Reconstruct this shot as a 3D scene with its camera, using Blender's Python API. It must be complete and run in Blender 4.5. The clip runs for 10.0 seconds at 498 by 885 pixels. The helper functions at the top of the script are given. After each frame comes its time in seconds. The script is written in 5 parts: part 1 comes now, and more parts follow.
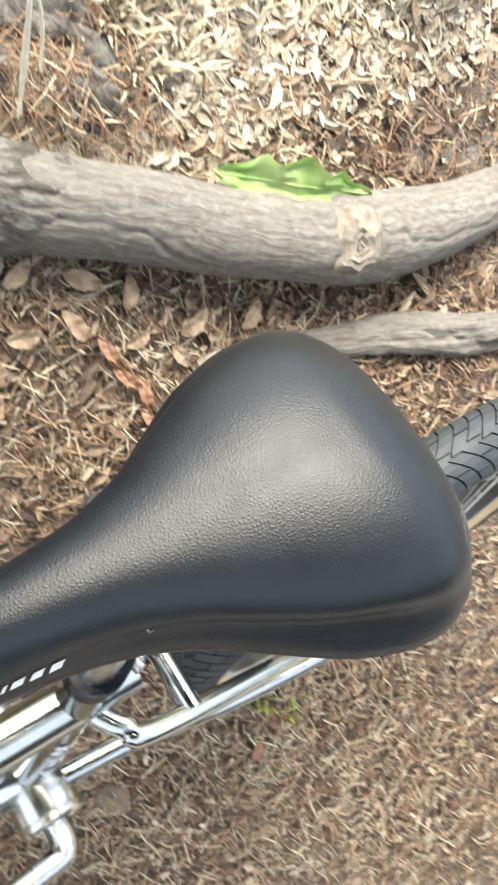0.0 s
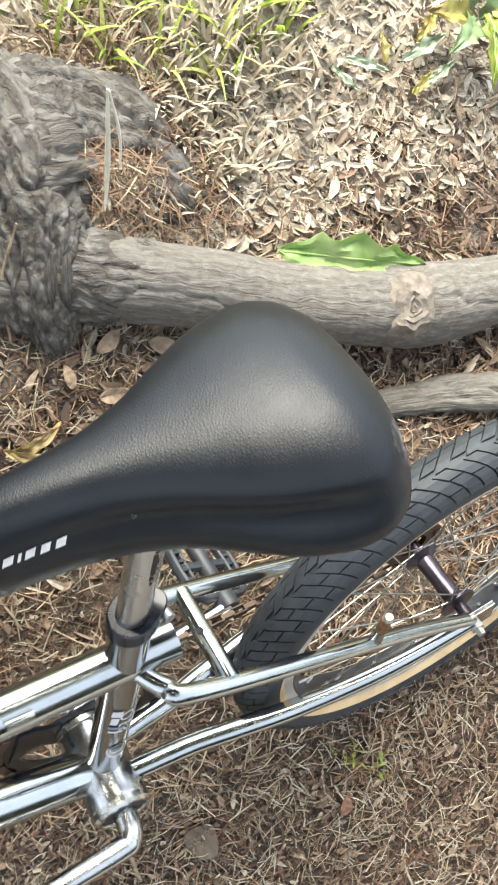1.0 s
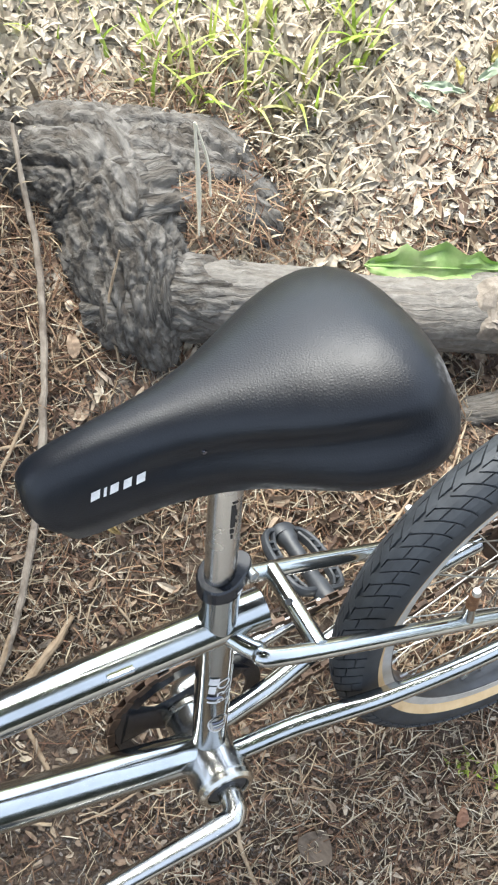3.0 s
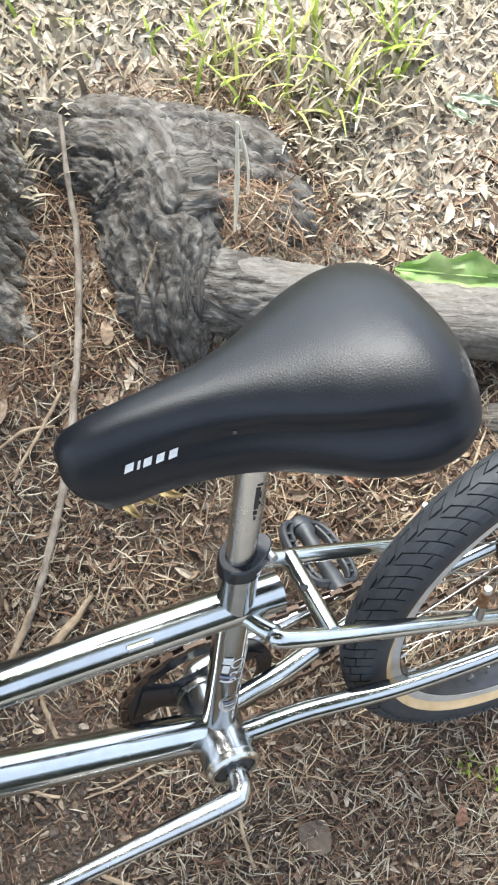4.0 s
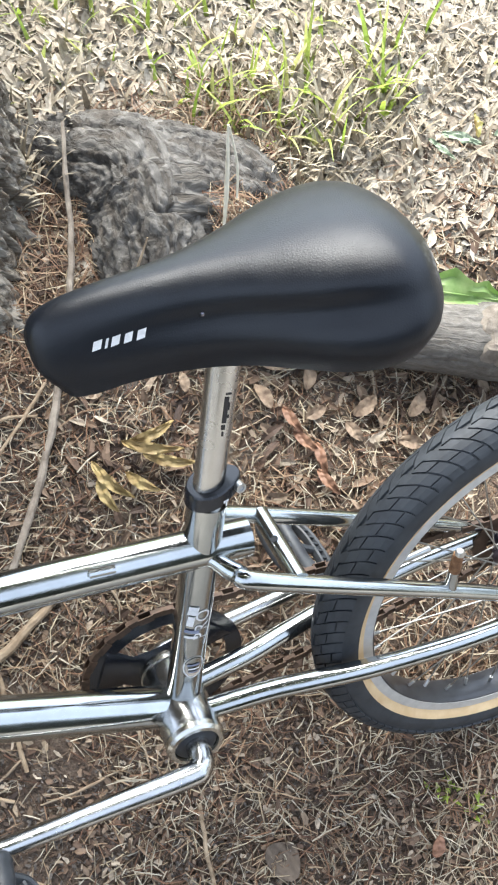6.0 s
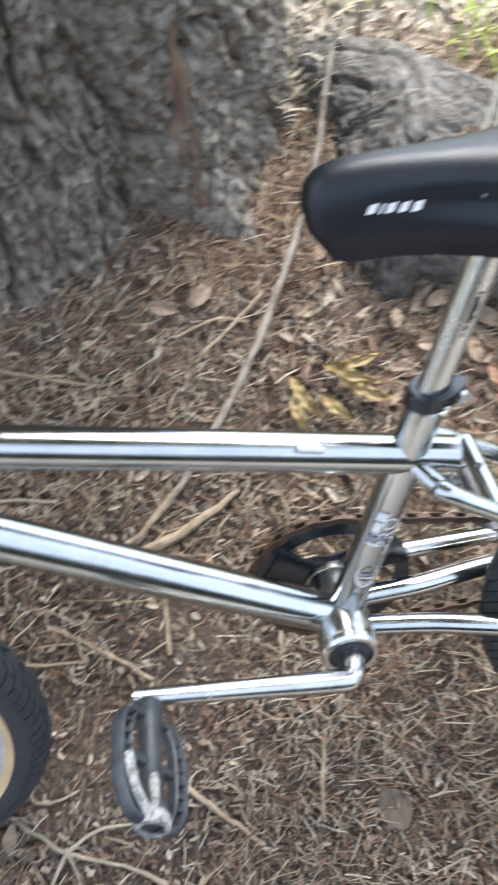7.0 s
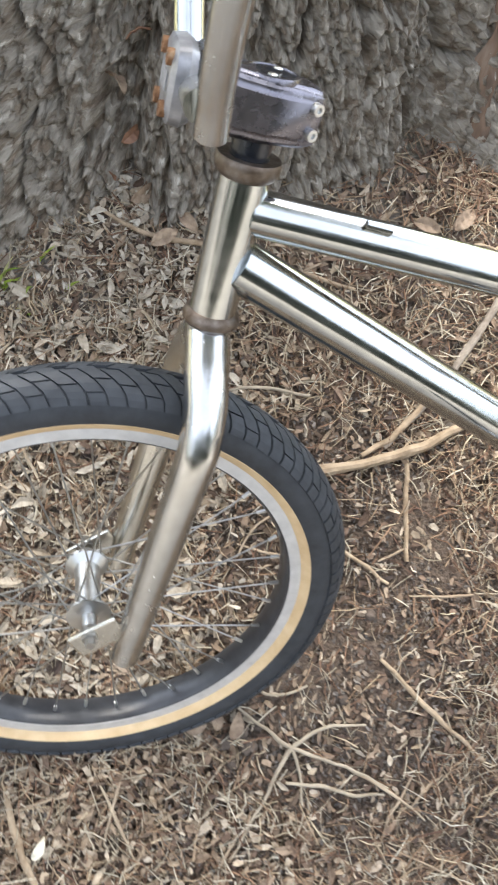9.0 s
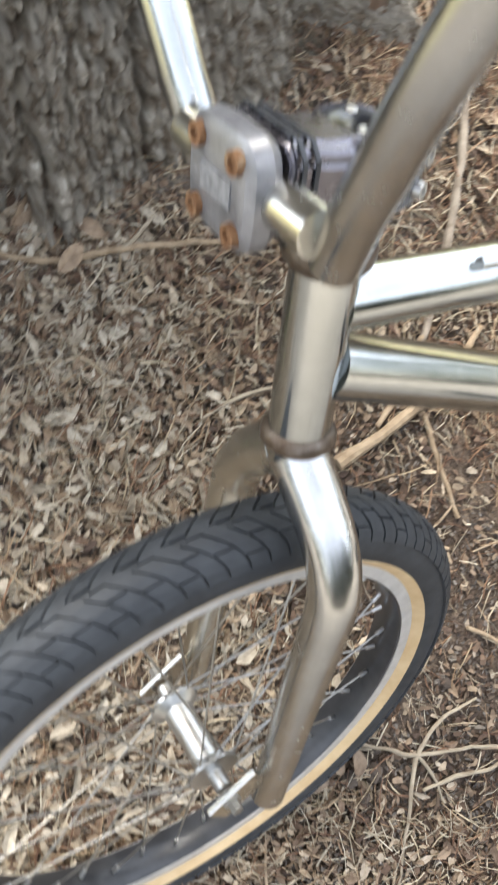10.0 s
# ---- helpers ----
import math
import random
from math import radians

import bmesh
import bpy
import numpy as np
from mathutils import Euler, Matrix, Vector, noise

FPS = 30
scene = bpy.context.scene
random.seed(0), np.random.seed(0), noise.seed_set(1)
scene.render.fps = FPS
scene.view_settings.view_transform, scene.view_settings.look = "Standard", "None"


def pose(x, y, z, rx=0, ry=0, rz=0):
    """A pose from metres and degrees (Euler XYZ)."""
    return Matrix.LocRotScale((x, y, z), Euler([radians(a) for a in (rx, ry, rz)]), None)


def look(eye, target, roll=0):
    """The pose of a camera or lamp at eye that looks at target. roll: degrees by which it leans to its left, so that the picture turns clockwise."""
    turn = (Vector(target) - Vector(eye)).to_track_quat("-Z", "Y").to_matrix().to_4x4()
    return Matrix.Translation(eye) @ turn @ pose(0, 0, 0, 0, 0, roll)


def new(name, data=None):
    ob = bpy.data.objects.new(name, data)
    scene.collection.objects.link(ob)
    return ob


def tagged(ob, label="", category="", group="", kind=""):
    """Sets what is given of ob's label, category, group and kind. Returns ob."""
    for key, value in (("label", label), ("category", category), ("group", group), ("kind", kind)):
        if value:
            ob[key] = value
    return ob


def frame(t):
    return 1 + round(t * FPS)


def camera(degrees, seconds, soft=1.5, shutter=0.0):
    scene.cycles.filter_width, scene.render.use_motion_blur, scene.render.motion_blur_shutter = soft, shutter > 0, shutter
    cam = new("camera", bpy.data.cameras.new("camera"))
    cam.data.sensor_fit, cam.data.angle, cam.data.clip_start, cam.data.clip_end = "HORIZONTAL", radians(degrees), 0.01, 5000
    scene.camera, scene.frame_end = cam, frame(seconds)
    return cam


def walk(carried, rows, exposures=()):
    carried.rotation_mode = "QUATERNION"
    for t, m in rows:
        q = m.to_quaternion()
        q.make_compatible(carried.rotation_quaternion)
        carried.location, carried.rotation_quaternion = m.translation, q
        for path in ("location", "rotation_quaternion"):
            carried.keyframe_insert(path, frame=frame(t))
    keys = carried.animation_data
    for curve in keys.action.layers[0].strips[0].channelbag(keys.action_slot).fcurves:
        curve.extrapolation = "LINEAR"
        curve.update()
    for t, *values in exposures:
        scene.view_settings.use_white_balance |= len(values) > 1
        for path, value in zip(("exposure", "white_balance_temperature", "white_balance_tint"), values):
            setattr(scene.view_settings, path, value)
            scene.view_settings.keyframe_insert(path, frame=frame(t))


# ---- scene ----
cam = camera(32.2, 10.0, 2.1, 0.32)
PATH = [
    (0, (0.0546, 0.2557, 1.0820), (0.3582, 0.2449, 0.1293), 62.38),
    (0.2, (0.0605, 0.2203, 1.0991), (0.3399, 0.3065, 0.1428), 41.92),
    (0.5, (0.0647, 0.1604, 1.1342), (0.3221, 0.3338, 0.1836), 26.16),
    (1, (0.0580, 0.0991, 1.1662), (0.2882, 0.3234, 0.2192), 16.73),
    (1.5, (0.0700, 0.0012, 1.1859), (0.2487, 0.3342, 0.2600), -0.22),
    (2, (0.0378, -0.0204, 1.1890), (0.1989, 0.3538, 0.2757), -5.94),
    (2.5, (0.0454, -0.0084, 1.1910), (0.1771, 0.3656, 0.2730), -9.87),
    (2.7, (0.0496, 0.0054, 1.1835), (0.1877, 0.3676, 0.2616), -9.21),
    (4, (0.0332, -0.0151, 1.2049), (0.1541, 0.3626, 0.2869), -8.60),
    (4.5, (0.0097, 0.0100, 1.2018), (0.1367, 0.3732, 0.2787), -6.41),
    (5, (-0.0042, -0.0366, 1.1863), (0.1195, 0.3750, 0.2833), -7.78),
    (5.2, (0.0178, -0.0764, 1.1720), (0.1431, 0.3660, 0.2839), -8.65),
    (6.5, (-0.0489, -0.1675, 1.1313), (0.1511, 0.3246, 0.2840), -1.89),
    (7, (-0.0921, -0.2018, 1.1013), (-0.0714, 0.3270, 0.2528), -7.37),
    (7.2, (-0.1076, -0.2172, 1.0710), (-0.1754, 0.3118, 0.2251), -11.91),
    (7.5, (-0.1637, -0.2589, 1.0631), (-0.2981, 0.2674, 0.2235), -13.12),
    (8, (-0.2760, -0.2918, 1.0513), (-0.4233, 0.2392, 0.2168), -7.76),
    (8.5, (-0.4462, -0.3286, 1.0321), (-0.4409, 0.2284, 0.2016), 4.51),
    (9, (-0.5435, -0.2904, 1.0017), (-0.4012, 0.2631, 0.1812), 10.82),
    (9.5, (-0.6362, -0.1390, 0.9204), (-0.4506, 0.2755, 0.0294), 12.42),
    (9.8, (-0.6389, -0.0655, 0.9259), (-0.4149, 0.3161, 0.0291), 9.99),
    (10, (-0.6456, 0.0003, 0.9486), (-0.3638, 0.3456, 0.0534), 12.02),
]
walk(cam, [(t, look(eye, target, roll)) for t, eye, target, roll in PATH], [(0, 3.20, 7050, 6), (0.6, 3.00, 6950, 5.5), (1.2, 2.90, 6800, 5.5), (2.5, 2.89, 6500, 6.5), (5, 2.90, 6350, 6.5), (6.5, 2.94, 6300, 8), (7.0, 3.06, 6200, 9.5), (7.5, 3.28, 6350, 11.5), (8, 3.34, 6450, 10), (8.5, 3.37, 6650, 9), (9.2, 3.42, 6850, 9), (9.6, 3.38, 6950, 9), (10, 3.26, 7000, 9)])

# ---- light ----
world = bpy.data.worlds.new("sky")
scene.world = world
world.use_nodes = True
wt = world.node_tree
sky = wt.nodes.new("ShaderNodeTexSky")
sky.sky_type, sky.sun_disc = "NISHITA", False
sky.sun_elevation, sky.sun_rotation = radians(68), radians(9)
pale = wt.nodes.new("ShaderNodeHueSaturation")
pale.inputs["Saturation"].default_value = 0.5
wt.links.new(sky.outputs["Color"], pale.inputs["Color"])
wt.links.new(pale.outputs["Color"], wt.nodes["Background"].inputs["Color"])
wt.nodes["Background"].inputs["Strength"].default_value = 0.10
sun = new("sun", bpy.data.lights.new("sun", "SUN"))
sun.data.energy, sun.data.angle, sun.data.color = 2.6, radians(55), (1.0, 0.96, 0.90)
sun.matrix_world = look((0.3, 1.9, 4.9), (0, 0, 0))


# ---- materials ----
def node_mat(name, rough=0.6, metal=0.0):
    m = bpy.data.materials.new(name)
    m.use_nodes = True
    b = m.node_tree.nodes["Principled BSDF"]
    b.inputs["Roughness"].default_value = rough
    b.inputs["Metallic"].default_value = metal
    return m, m.node_tree, b


def noise_node(nt, scale, detail=4.0, rough=0.55, stretch=None):
    c = nt.nodes.new("ShaderNodeTexCoord")
    n = nt.nodes.new("ShaderNodeTexNoise")
    n.inputs["Scale"].default_value = scale
    n.inputs["Detail"].default_value = detail
    n.inputs["Roughness"].default_value = rough
    if stretch:
        mp = nt.nodes.new("ShaderNodeMapping")
        mp.inputs["Scale"].default_value = stretch
        nt.links.new(c.outputs["Object"], mp.inputs["Vector"])
        nt.links.new(mp.outputs["Vector"], n.inputs["Vector"])
    else:
        nt.links.new(c.outputs["Object"], n.inputs["Vector"])
    return n


def ramp_node(nt, fac, stops):
    r = nt.nodes.new("ShaderNodeValToRGB")
    e = r.color_ramp.elements
    while len(e) < len(stops):
        e.new(0.5)
    for el, (p, col) in zip(e, stops):
        el.position, el.color = p, (*col, 1)
    nt.links.new(fac, r.inputs["Fac"])
    return r


def bump_node(nt, b, height, strength, dist):
    bu = nt.nodes.new("ShaderNodeBump")
    bu.inputs["Strength"].default_value = strength
    bu.inputs["Distance"].default_value = dist
    nt.links.new(height, bu.inputs["Height"])
    nt.links.new(bu.outputs["Normal"], b.inputs["Normal"])
    return bu


def mottled(name, stops, scale, rough=0.7, metal=0.0, bump=0.0, bscale=None, dist=0.002, stretch=None, rrange=None):
    m, nt, b = node_mat(name, rough, metal)
    n = noise_node(nt, scale, 6.0, 0.6, stretch)
    r = ramp_node(nt, n.outputs["Fac"], stops)
    nt.links.new(r.outputs["Color"], b.inputs["Base Color"])
    if bump:
        n2 = noise_node(nt, bscale or scale * 6, 5.0, 0.6, stretch)
        bump_node(nt, b, n2.outputs["Fac"], bump, dist)
    if rrange:
        n3 = noise_node(nt, scale * 2.3, 5.0, 0.6, stretch)
        r3 = ramp_node(nt, n3.outputs["Fac"], [(0.3, (rrange[0],) * 3), (0.75, (rrange[1],) * 3)])
        nt.links.new(r3.outputs["Color"], b.inputs["Roughness"])
    return m


CHROME = mottled("chrome", [(0.3, (0.39, 0.405, 0.40)), (0.7, (0.48, 0.495, 0.49))], 30, 0.10, 1.0, rrange=(0.08, 0.21), bump=0.05, bscale=60, dist=0.0005)
DULLCHROME = mottled("dull_chrome", [(0.3, (0.44, 0.44, 0.43)), (0.7, (0.55, 0.55, 0.54))], 40, 0.2, 1.0, rrange=(0.15, 0.30), bump=0.05, bscale=120, dist=0.0005)
NICKEL = mottled("worn_nickel", [(0.3, (0.54, 0.525, 0.475)), (0.7, (0.62, 0.605, 0.555))], 25, 0.26, 1.0, rrange=(0.20, 0.30), bump=0.02, bscale=60, dist=0.0005)
POST = mottled("brushed_post", [(0.3, (0.58, 0.57, 0.55)), (0.7, (0.64, 0.63, 0.61))], 14, 0.25, 1.0, rrange=(0.24, 0.29))
ALLOY = mottled("dull_alloy", [(0.3, (0.50, 0.50, 0.49)), (0.7, (0.62, 0.62, 0.60))], 50, 0.35, 1.0, rrange=(0.3, 0.5))
STEMGREY = mottled("dark_stem_metal", [(0.3, (0.135, 0.128, 0.145)), (0.7, (0.19, 0.182, 0.202))], 45, 0.3, 0.95, rrange=(0.20, 0.38))
PLATE = mottled("worn_dark_plate", [(0.3, (0.17, 0.17, 0.18)), (0.7, (0.32, 0.32, 0.335))], 70, 0.4, 0.6, rrange=(0.3, 0.55))
RUST = mottled("rust", [(0.3, (0.10, 0.045, 0.02)), (0.55, (0.22, 0.11, 0.05)), (0.75, (0.30, 0.22, 0.14))], 160, 0.8, 0.2, bump=0.4, bscale=500)
RUSTYCUP = mottled("rust_stained_steel", [(0.3, (0.07, 0.045, 0.028)), (0.55, (0.15, 0.12, 0.095)), (0.75, (0.26, 0.235, 0.205))], 70, 0.4, 0.75, rrange=(0.25, 0.7))
CHAINSTEEL = mottled("oily_chain_steel", [(0.3, (0.045, 0.03, 0.022)), (0.7, (0.12, 0.075, 0.05))], 90, 0.55, 0.5, bump=0.2, bscale=400, dist=0.0005)
DARKHUB = mottled("dark_violet_metal", [(0.3, (0.05, 0.042, 0.055)), (0.7, (0.10, 0.085, 0.105))], 40, 0.3, 0.8)
RUBBER = mottled("black_rubber", [(0.3, (0.018, 0.021, 0.025)), (0.7, (0.037, 0.042, 0.048))], 60, 0.60, bump=0.1, bscale=700, dist=0.0005)
TAN = mottled("tan_sidewall", [(0.25, (0.52, 0.35, 0.18)), (0.7, (0.68, 0.51, 0.30))], 35, 0.7, bump=0.1, bscale=500, dist=0.0005)
BLACKPLASTIC = mottled("black_plastic", [(0.3, (0.014, 0.016, 0.020)), (0.7, (0.042, 0.047, 0.053))], 70, 0.5, bump=0.1, bscale=400, dist=0.0005)
BLACKMETAL = mottled("black_anodised", [(0.3, (0.006, 0.007, 0.010)), (0.7, (0.014, 0.016, 0.021))], 60, 0.22)
SCUFFED = mottled("scuffed_plastic", [(0.35, (0.08, 0.08, 0.08)), (0.6, (0.32, 0.315, 0.30))], 160, 0.7, bump=0.3, bscale=300, dist=0.001)
WHITEPRINT = mottled("white_print", [(0.3, (0.62, 0.62, 0.62)), (0.7, (0.78, 0.78, 0.77))], 300, 0.5)
BADGE = mottled("worn_badge", [(0.35, (0.13, 0.13, 0.135)), (0.6, (0.24, 0.24, 0.245))], 220, 0.55)
BLUEPRINT = mottled("blue_print", [(0.3, (0.14, 0.16, 0.24)), (0.7, (0.24, 0.27, 0.36))], 200, 0.5)
SADDLE = mottled("black_leatherette", [(0.3, (0.004, 0.005, 0.008)), (0.7, (0.007, 0.009, 0.013))], 25, 0.40, rrange=(0.36, 0.44))
nt = SADDLE.node_tree
nt.nodes["Principled BSDF"].inputs["Specular IOR Level"].default_value = 0.36
vo = nt.nodes.new("ShaderNodeTexVoronoi")
vo.feature = "DISTANCE_TO_EDGE"
vo.inputs["Scale"].default_value = 540
tc = nt.nodes.new("ShaderNodeTexCoord")
nt.links.new(tc.outputs["Object"], vo.inputs["Vector"])
bump_node(nt, nt.nodes["Principled BSDF"], vo.outputs["Distance"], 0.20, 0.0009)

# pale scuff where the tail of the saddle has rubbed
scuff_at = nt.nodes.new("ShaderNodeVectorMath")
scuff_at.operation = "DISTANCE"
scuff_at.inputs[1].default_value = (0.268, -0.066, 0.722)
nt.links.new(tc.outputs["Object"], scuff_at.inputs[0])
scuff = nt.nodes.new("ShaderNodeMath")
scuff.operation = "MULTIPLY_ADD"
scuff.inputs[1].default_value = 0.030
nt.links.new(noise_node(nt, 260, 5.0).outputs["Fac"], scuff.inputs[0])
nt.links.new(scuff_at.outputs["Value"], scuff.inputs[2])
scuff_mask = ramp_node(nt, scuff.outputs["Value"], [(0.018, (1, 1, 1)), (0.030, (0, 0, 0))])
scuff_mix = nt.nodes.new("ShaderNodeMix")
scuff_mix.data_type = "RGBA"
nt.links.new(scuff_mask.outputs["Color"], scuff_mix.inputs["Factor"])
nt.links.new(nt.nodes["Principled BSDF"].inputs["Base Color"].links[0].from_socket, scuff_mix.inputs["A"])
scuff_mix.inputs["B"].default_value = (0.16, 0.16, 0.165, 1)
nt.links.new(scuff_mix.outputs["Result"], nt.nodes["Principled BSDF"].inputs["Base Color"])


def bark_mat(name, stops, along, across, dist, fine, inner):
    """Furrowed bark: grey weathered plates with browner cracks, longer along the grain (u) than across it (v), in
    metres. The inner stops paint shade into the cracks.
    """
    m, nt, b = node_mat(name, 0.92)
    tc = nt.nodes.new("ShaderNodeTexCoord")
    uv = tc.outputs["UV"]

    def wave(scale, detail, vec):
        n = nt.nodes.new("ShaderNodeTexNoise")
        n.inputs["Scale"].default_value, n.inputs["Detail"].default_value, n.inputs["Roughness"].default_value = scale, detail, 0.6
        nt.links.new(vec, n.inputs["Vector"])
        return n

    va = nt.nodes.new("ShaderNodeVectorMath")
    va.operation = "MULTIPLY_ADD"
    va.inputs[1].default_value = (0.045, 0.028, 0.0)
    nt.links.new(wave(26, 4.0, uv).outputs["Color"], va.inputs[0])
    nt.links.new(uv, va.inputs[2])
    mp = nt.nodes.new("ShaderNodeMapping")
    mp.inputs["Scale"].default_value = (along, across, 1)
    nt.links.new(va.outputs["Vector"], mp.inputs["Vector"])
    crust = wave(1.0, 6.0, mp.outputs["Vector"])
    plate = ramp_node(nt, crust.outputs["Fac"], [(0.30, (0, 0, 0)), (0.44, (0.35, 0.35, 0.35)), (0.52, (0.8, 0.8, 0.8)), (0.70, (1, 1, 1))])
    grain = wave(3.2, 9.0, mp.outputs["Vector"])
    mx = nt.nodes.new("ShaderNodeMix")
    mx.data_type = "RGBA"
    mx.inputs["Factor"].default_value = fine
    nt.links.new(plate.outputs["Color"], mx.inputs["A"])
    nt.links.new(grain.outputs["Fac"], mx.inputs["B"])
    bump_node(nt, b, mx.outputs["Result"], 1.0, dist)
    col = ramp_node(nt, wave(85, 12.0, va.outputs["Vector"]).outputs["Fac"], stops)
    # Painted shade: the colour goes darker and browner where the bump is low.
    crack_shade = ramp_node(nt, crust.outputs["Fac"], inner)
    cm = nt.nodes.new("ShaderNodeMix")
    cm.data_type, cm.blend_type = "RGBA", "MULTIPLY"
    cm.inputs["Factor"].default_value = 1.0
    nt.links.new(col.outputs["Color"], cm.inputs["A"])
    nt.links.new(crack_shade.outputs["Color"], cm.inputs["B"])
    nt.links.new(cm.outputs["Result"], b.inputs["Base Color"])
    return m


# The last list of each bark is the shade multiplied into its cracks.
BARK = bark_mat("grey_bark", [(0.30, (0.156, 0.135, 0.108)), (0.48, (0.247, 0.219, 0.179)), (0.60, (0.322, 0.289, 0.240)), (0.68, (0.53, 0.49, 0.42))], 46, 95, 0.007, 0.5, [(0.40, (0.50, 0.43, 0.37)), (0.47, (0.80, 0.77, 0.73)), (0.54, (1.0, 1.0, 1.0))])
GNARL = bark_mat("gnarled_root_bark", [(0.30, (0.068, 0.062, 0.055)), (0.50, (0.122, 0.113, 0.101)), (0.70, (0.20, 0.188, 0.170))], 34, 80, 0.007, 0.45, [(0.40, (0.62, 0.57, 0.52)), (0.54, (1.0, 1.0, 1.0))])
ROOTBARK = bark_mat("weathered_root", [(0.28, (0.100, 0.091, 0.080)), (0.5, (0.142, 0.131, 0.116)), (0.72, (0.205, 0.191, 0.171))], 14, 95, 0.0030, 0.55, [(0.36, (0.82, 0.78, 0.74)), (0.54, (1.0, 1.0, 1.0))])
KNOTWOOD = mottled("knot_wood", [(0.3, (0.12, 0.10, 0.08)), (0.7, (0.26, 0.225, 0.185))], 70, 0.9, bump=0.6, bscale=220, dist=0.003)
SOIL = mottled("litter_soil", [(0.25, (0.05, 0.036, 0.026)), (0.5, (0.12, 0.084, 0.06)), (0.75, (0.22, 0.17, 0.125))], 130, 0.95, bump=1.0, bscale=210, dist=0.012)
BAREWOOD = mottled("bare_wood", [(0.3, (0.09, 0.062, 0.044)), (0.55, (0.17, 0.108, 0.07)), (0.75, (0.24, 0.18, 0.135))], 60, 0.8, bump=0.4, bscale=200, stretch=(1, 1, 0.2))
BRAKEFACE = mottled("scuffed_brake_face", [(0.3, (0.47, 0.46, 0.44)), (0.7, (0.60, 0.59, 0.565))], 60, 0.5, 0.35, rrange=(0.4, 0.6))
RIMBLACK = mottled("black_rim_paint", [(0.3, (0.02, 0.021, 0.024)), (0.7, (0.05, 0.052, 0.056))], 40, 0.3)
SPOKE = mottled("dull_spoke_steel", [(0.3, (0.28, 0.27, 0.25)), (0.7, (0.42, 0.41, 0.38))], 60, 0.4, 0.9)
nt = SOIL.node_tree
bs = nt.nodes["Principled BSDF"]
soil_col = bs.inputs["Base Color"].links[0].from_socket
tc = nt.nodes.new("ShaderNodeTexCoord")
ln = nt.nodes.new("ShaderNodeVectorMath")
ln.operation = "LENGTH"
nt.links.new(tc.outputs["Object"], ln.inputs[0])
edge = noise_node(nt, 2.2, 5.0)
ad = nt.nodes.new("ShaderNodeMath")
ad.operation = "MULTIPLY_ADD"
ad.inputs[1].default_value = 1.2
nt.links.new(edge.outputs["Fac"], ad.inputs[0])
nt.links.new(ln.outputs["Value"], ad.inputs[2])
far_mix = nt.nodes.new("ShaderNodeMapRange")
far_mix.inputs["From Min"].default_value, far_mix.inputs["From Max"].default_value = 1.2, 1.7
nt.links.new(ad.outputs["Value"], far_mix.inputs["Value"])
lawn = ramp_node(nt, noise_node(nt, 9.0, 6.0).outputs["Fac"], [(0.3, (0.26, 0.27, 0.11)), (0.5, (0.42, 0.39, 0.20)), (0.7, (0.56, 0.50, 0.33))])
lm = nt.nodes.new("ShaderNodeMix")
lm.data_type = "RGBA"
nt.links.new(far_mix.outputs["Result"], lm.inputs["Factor"])
sep = nt.nodes.new("ShaderNodeSeparateXYZ")
nt.links.new(tc.outputs["Object"], sep.inputs["Vector"])
up_mix = nt.nodes.new("ShaderNodeMapRange")
up_mix.inputs["From Min"].default_value, up_mix.inputs["From Max"].default_value = 0.55, 1.0
nt.links.new(sep.outputs["Y"], up_mix.inputs["Value"])
earth = ramp_node(nt, noise_node(nt, 7.0, 6.0).outputs["Fac"], [(0.3, (0.175, 0.16, 0.142)), (0.7, (0.30, 0.282, 0.255))])
gm = nt.nodes.new("ShaderNodeMix")
gm.data_type = "RGBA"
nt.links.new(up_mix.outputs["Result"], gm.inputs["Factor"])
nt.links.new(earth.outputs["Color"], gm.inputs["A"])
nt.links.new(soil_col, lm.inputs["A"])
nt.links.new(lawn.outputs["Color"], gm.inputs["B"])
nt.links.new(gm.outputs["Result"], lm.inputs["B"])
nt.links.new(lm.outputs["Result"], bs.inputs["Base Color"])
GREYSTICK = mottled("grey_stick", [(0.3, (0.15, 0.118, 0.09)), (0.7, (0.33, 0.285, 0.23))], 60, 0.85, bump=0.3, bscale=300)
STICK = mottled("dry_stick", [(0.3, (0.20, 0.14, 0.085)), (0.7, (0.40, 0.31, 0.21))], 60, 0.85, bump=0.3, bscale=300)


def island_mat(name, stops, rough=0.75, translucent=0.0):
    m, nt, b = node_mat(name, rough)
    g = nt.nodes.new("ShaderNodeNewGeometry")
    r = ramp_node(nt, g.outputs["Random Per Island"], stops)
    n = noise_node(nt, 160, 4.0)
    mx = nt.nodes.new("ShaderNodeMix")
    mx.data_type, mx.blend_type = "RGBA", "MULTIPLY"
    mx.inputs["Factor"].default_value = 1.0
    r2 = ramp_node(nt, n.outputs["Fac"], [(0.3, (0.6, 0.58, 0.55)), (0.7, (1.0, 1.0, 1.0))])
    nt.links.new(r.outputs["Color"], mx.inputs["A"])
    nt.links.new(r2.outputs["Color"], mx.inputs["B"])
    nt.links.new(mx.outputs["Result"], b.inputs["Base Color"])
    return m


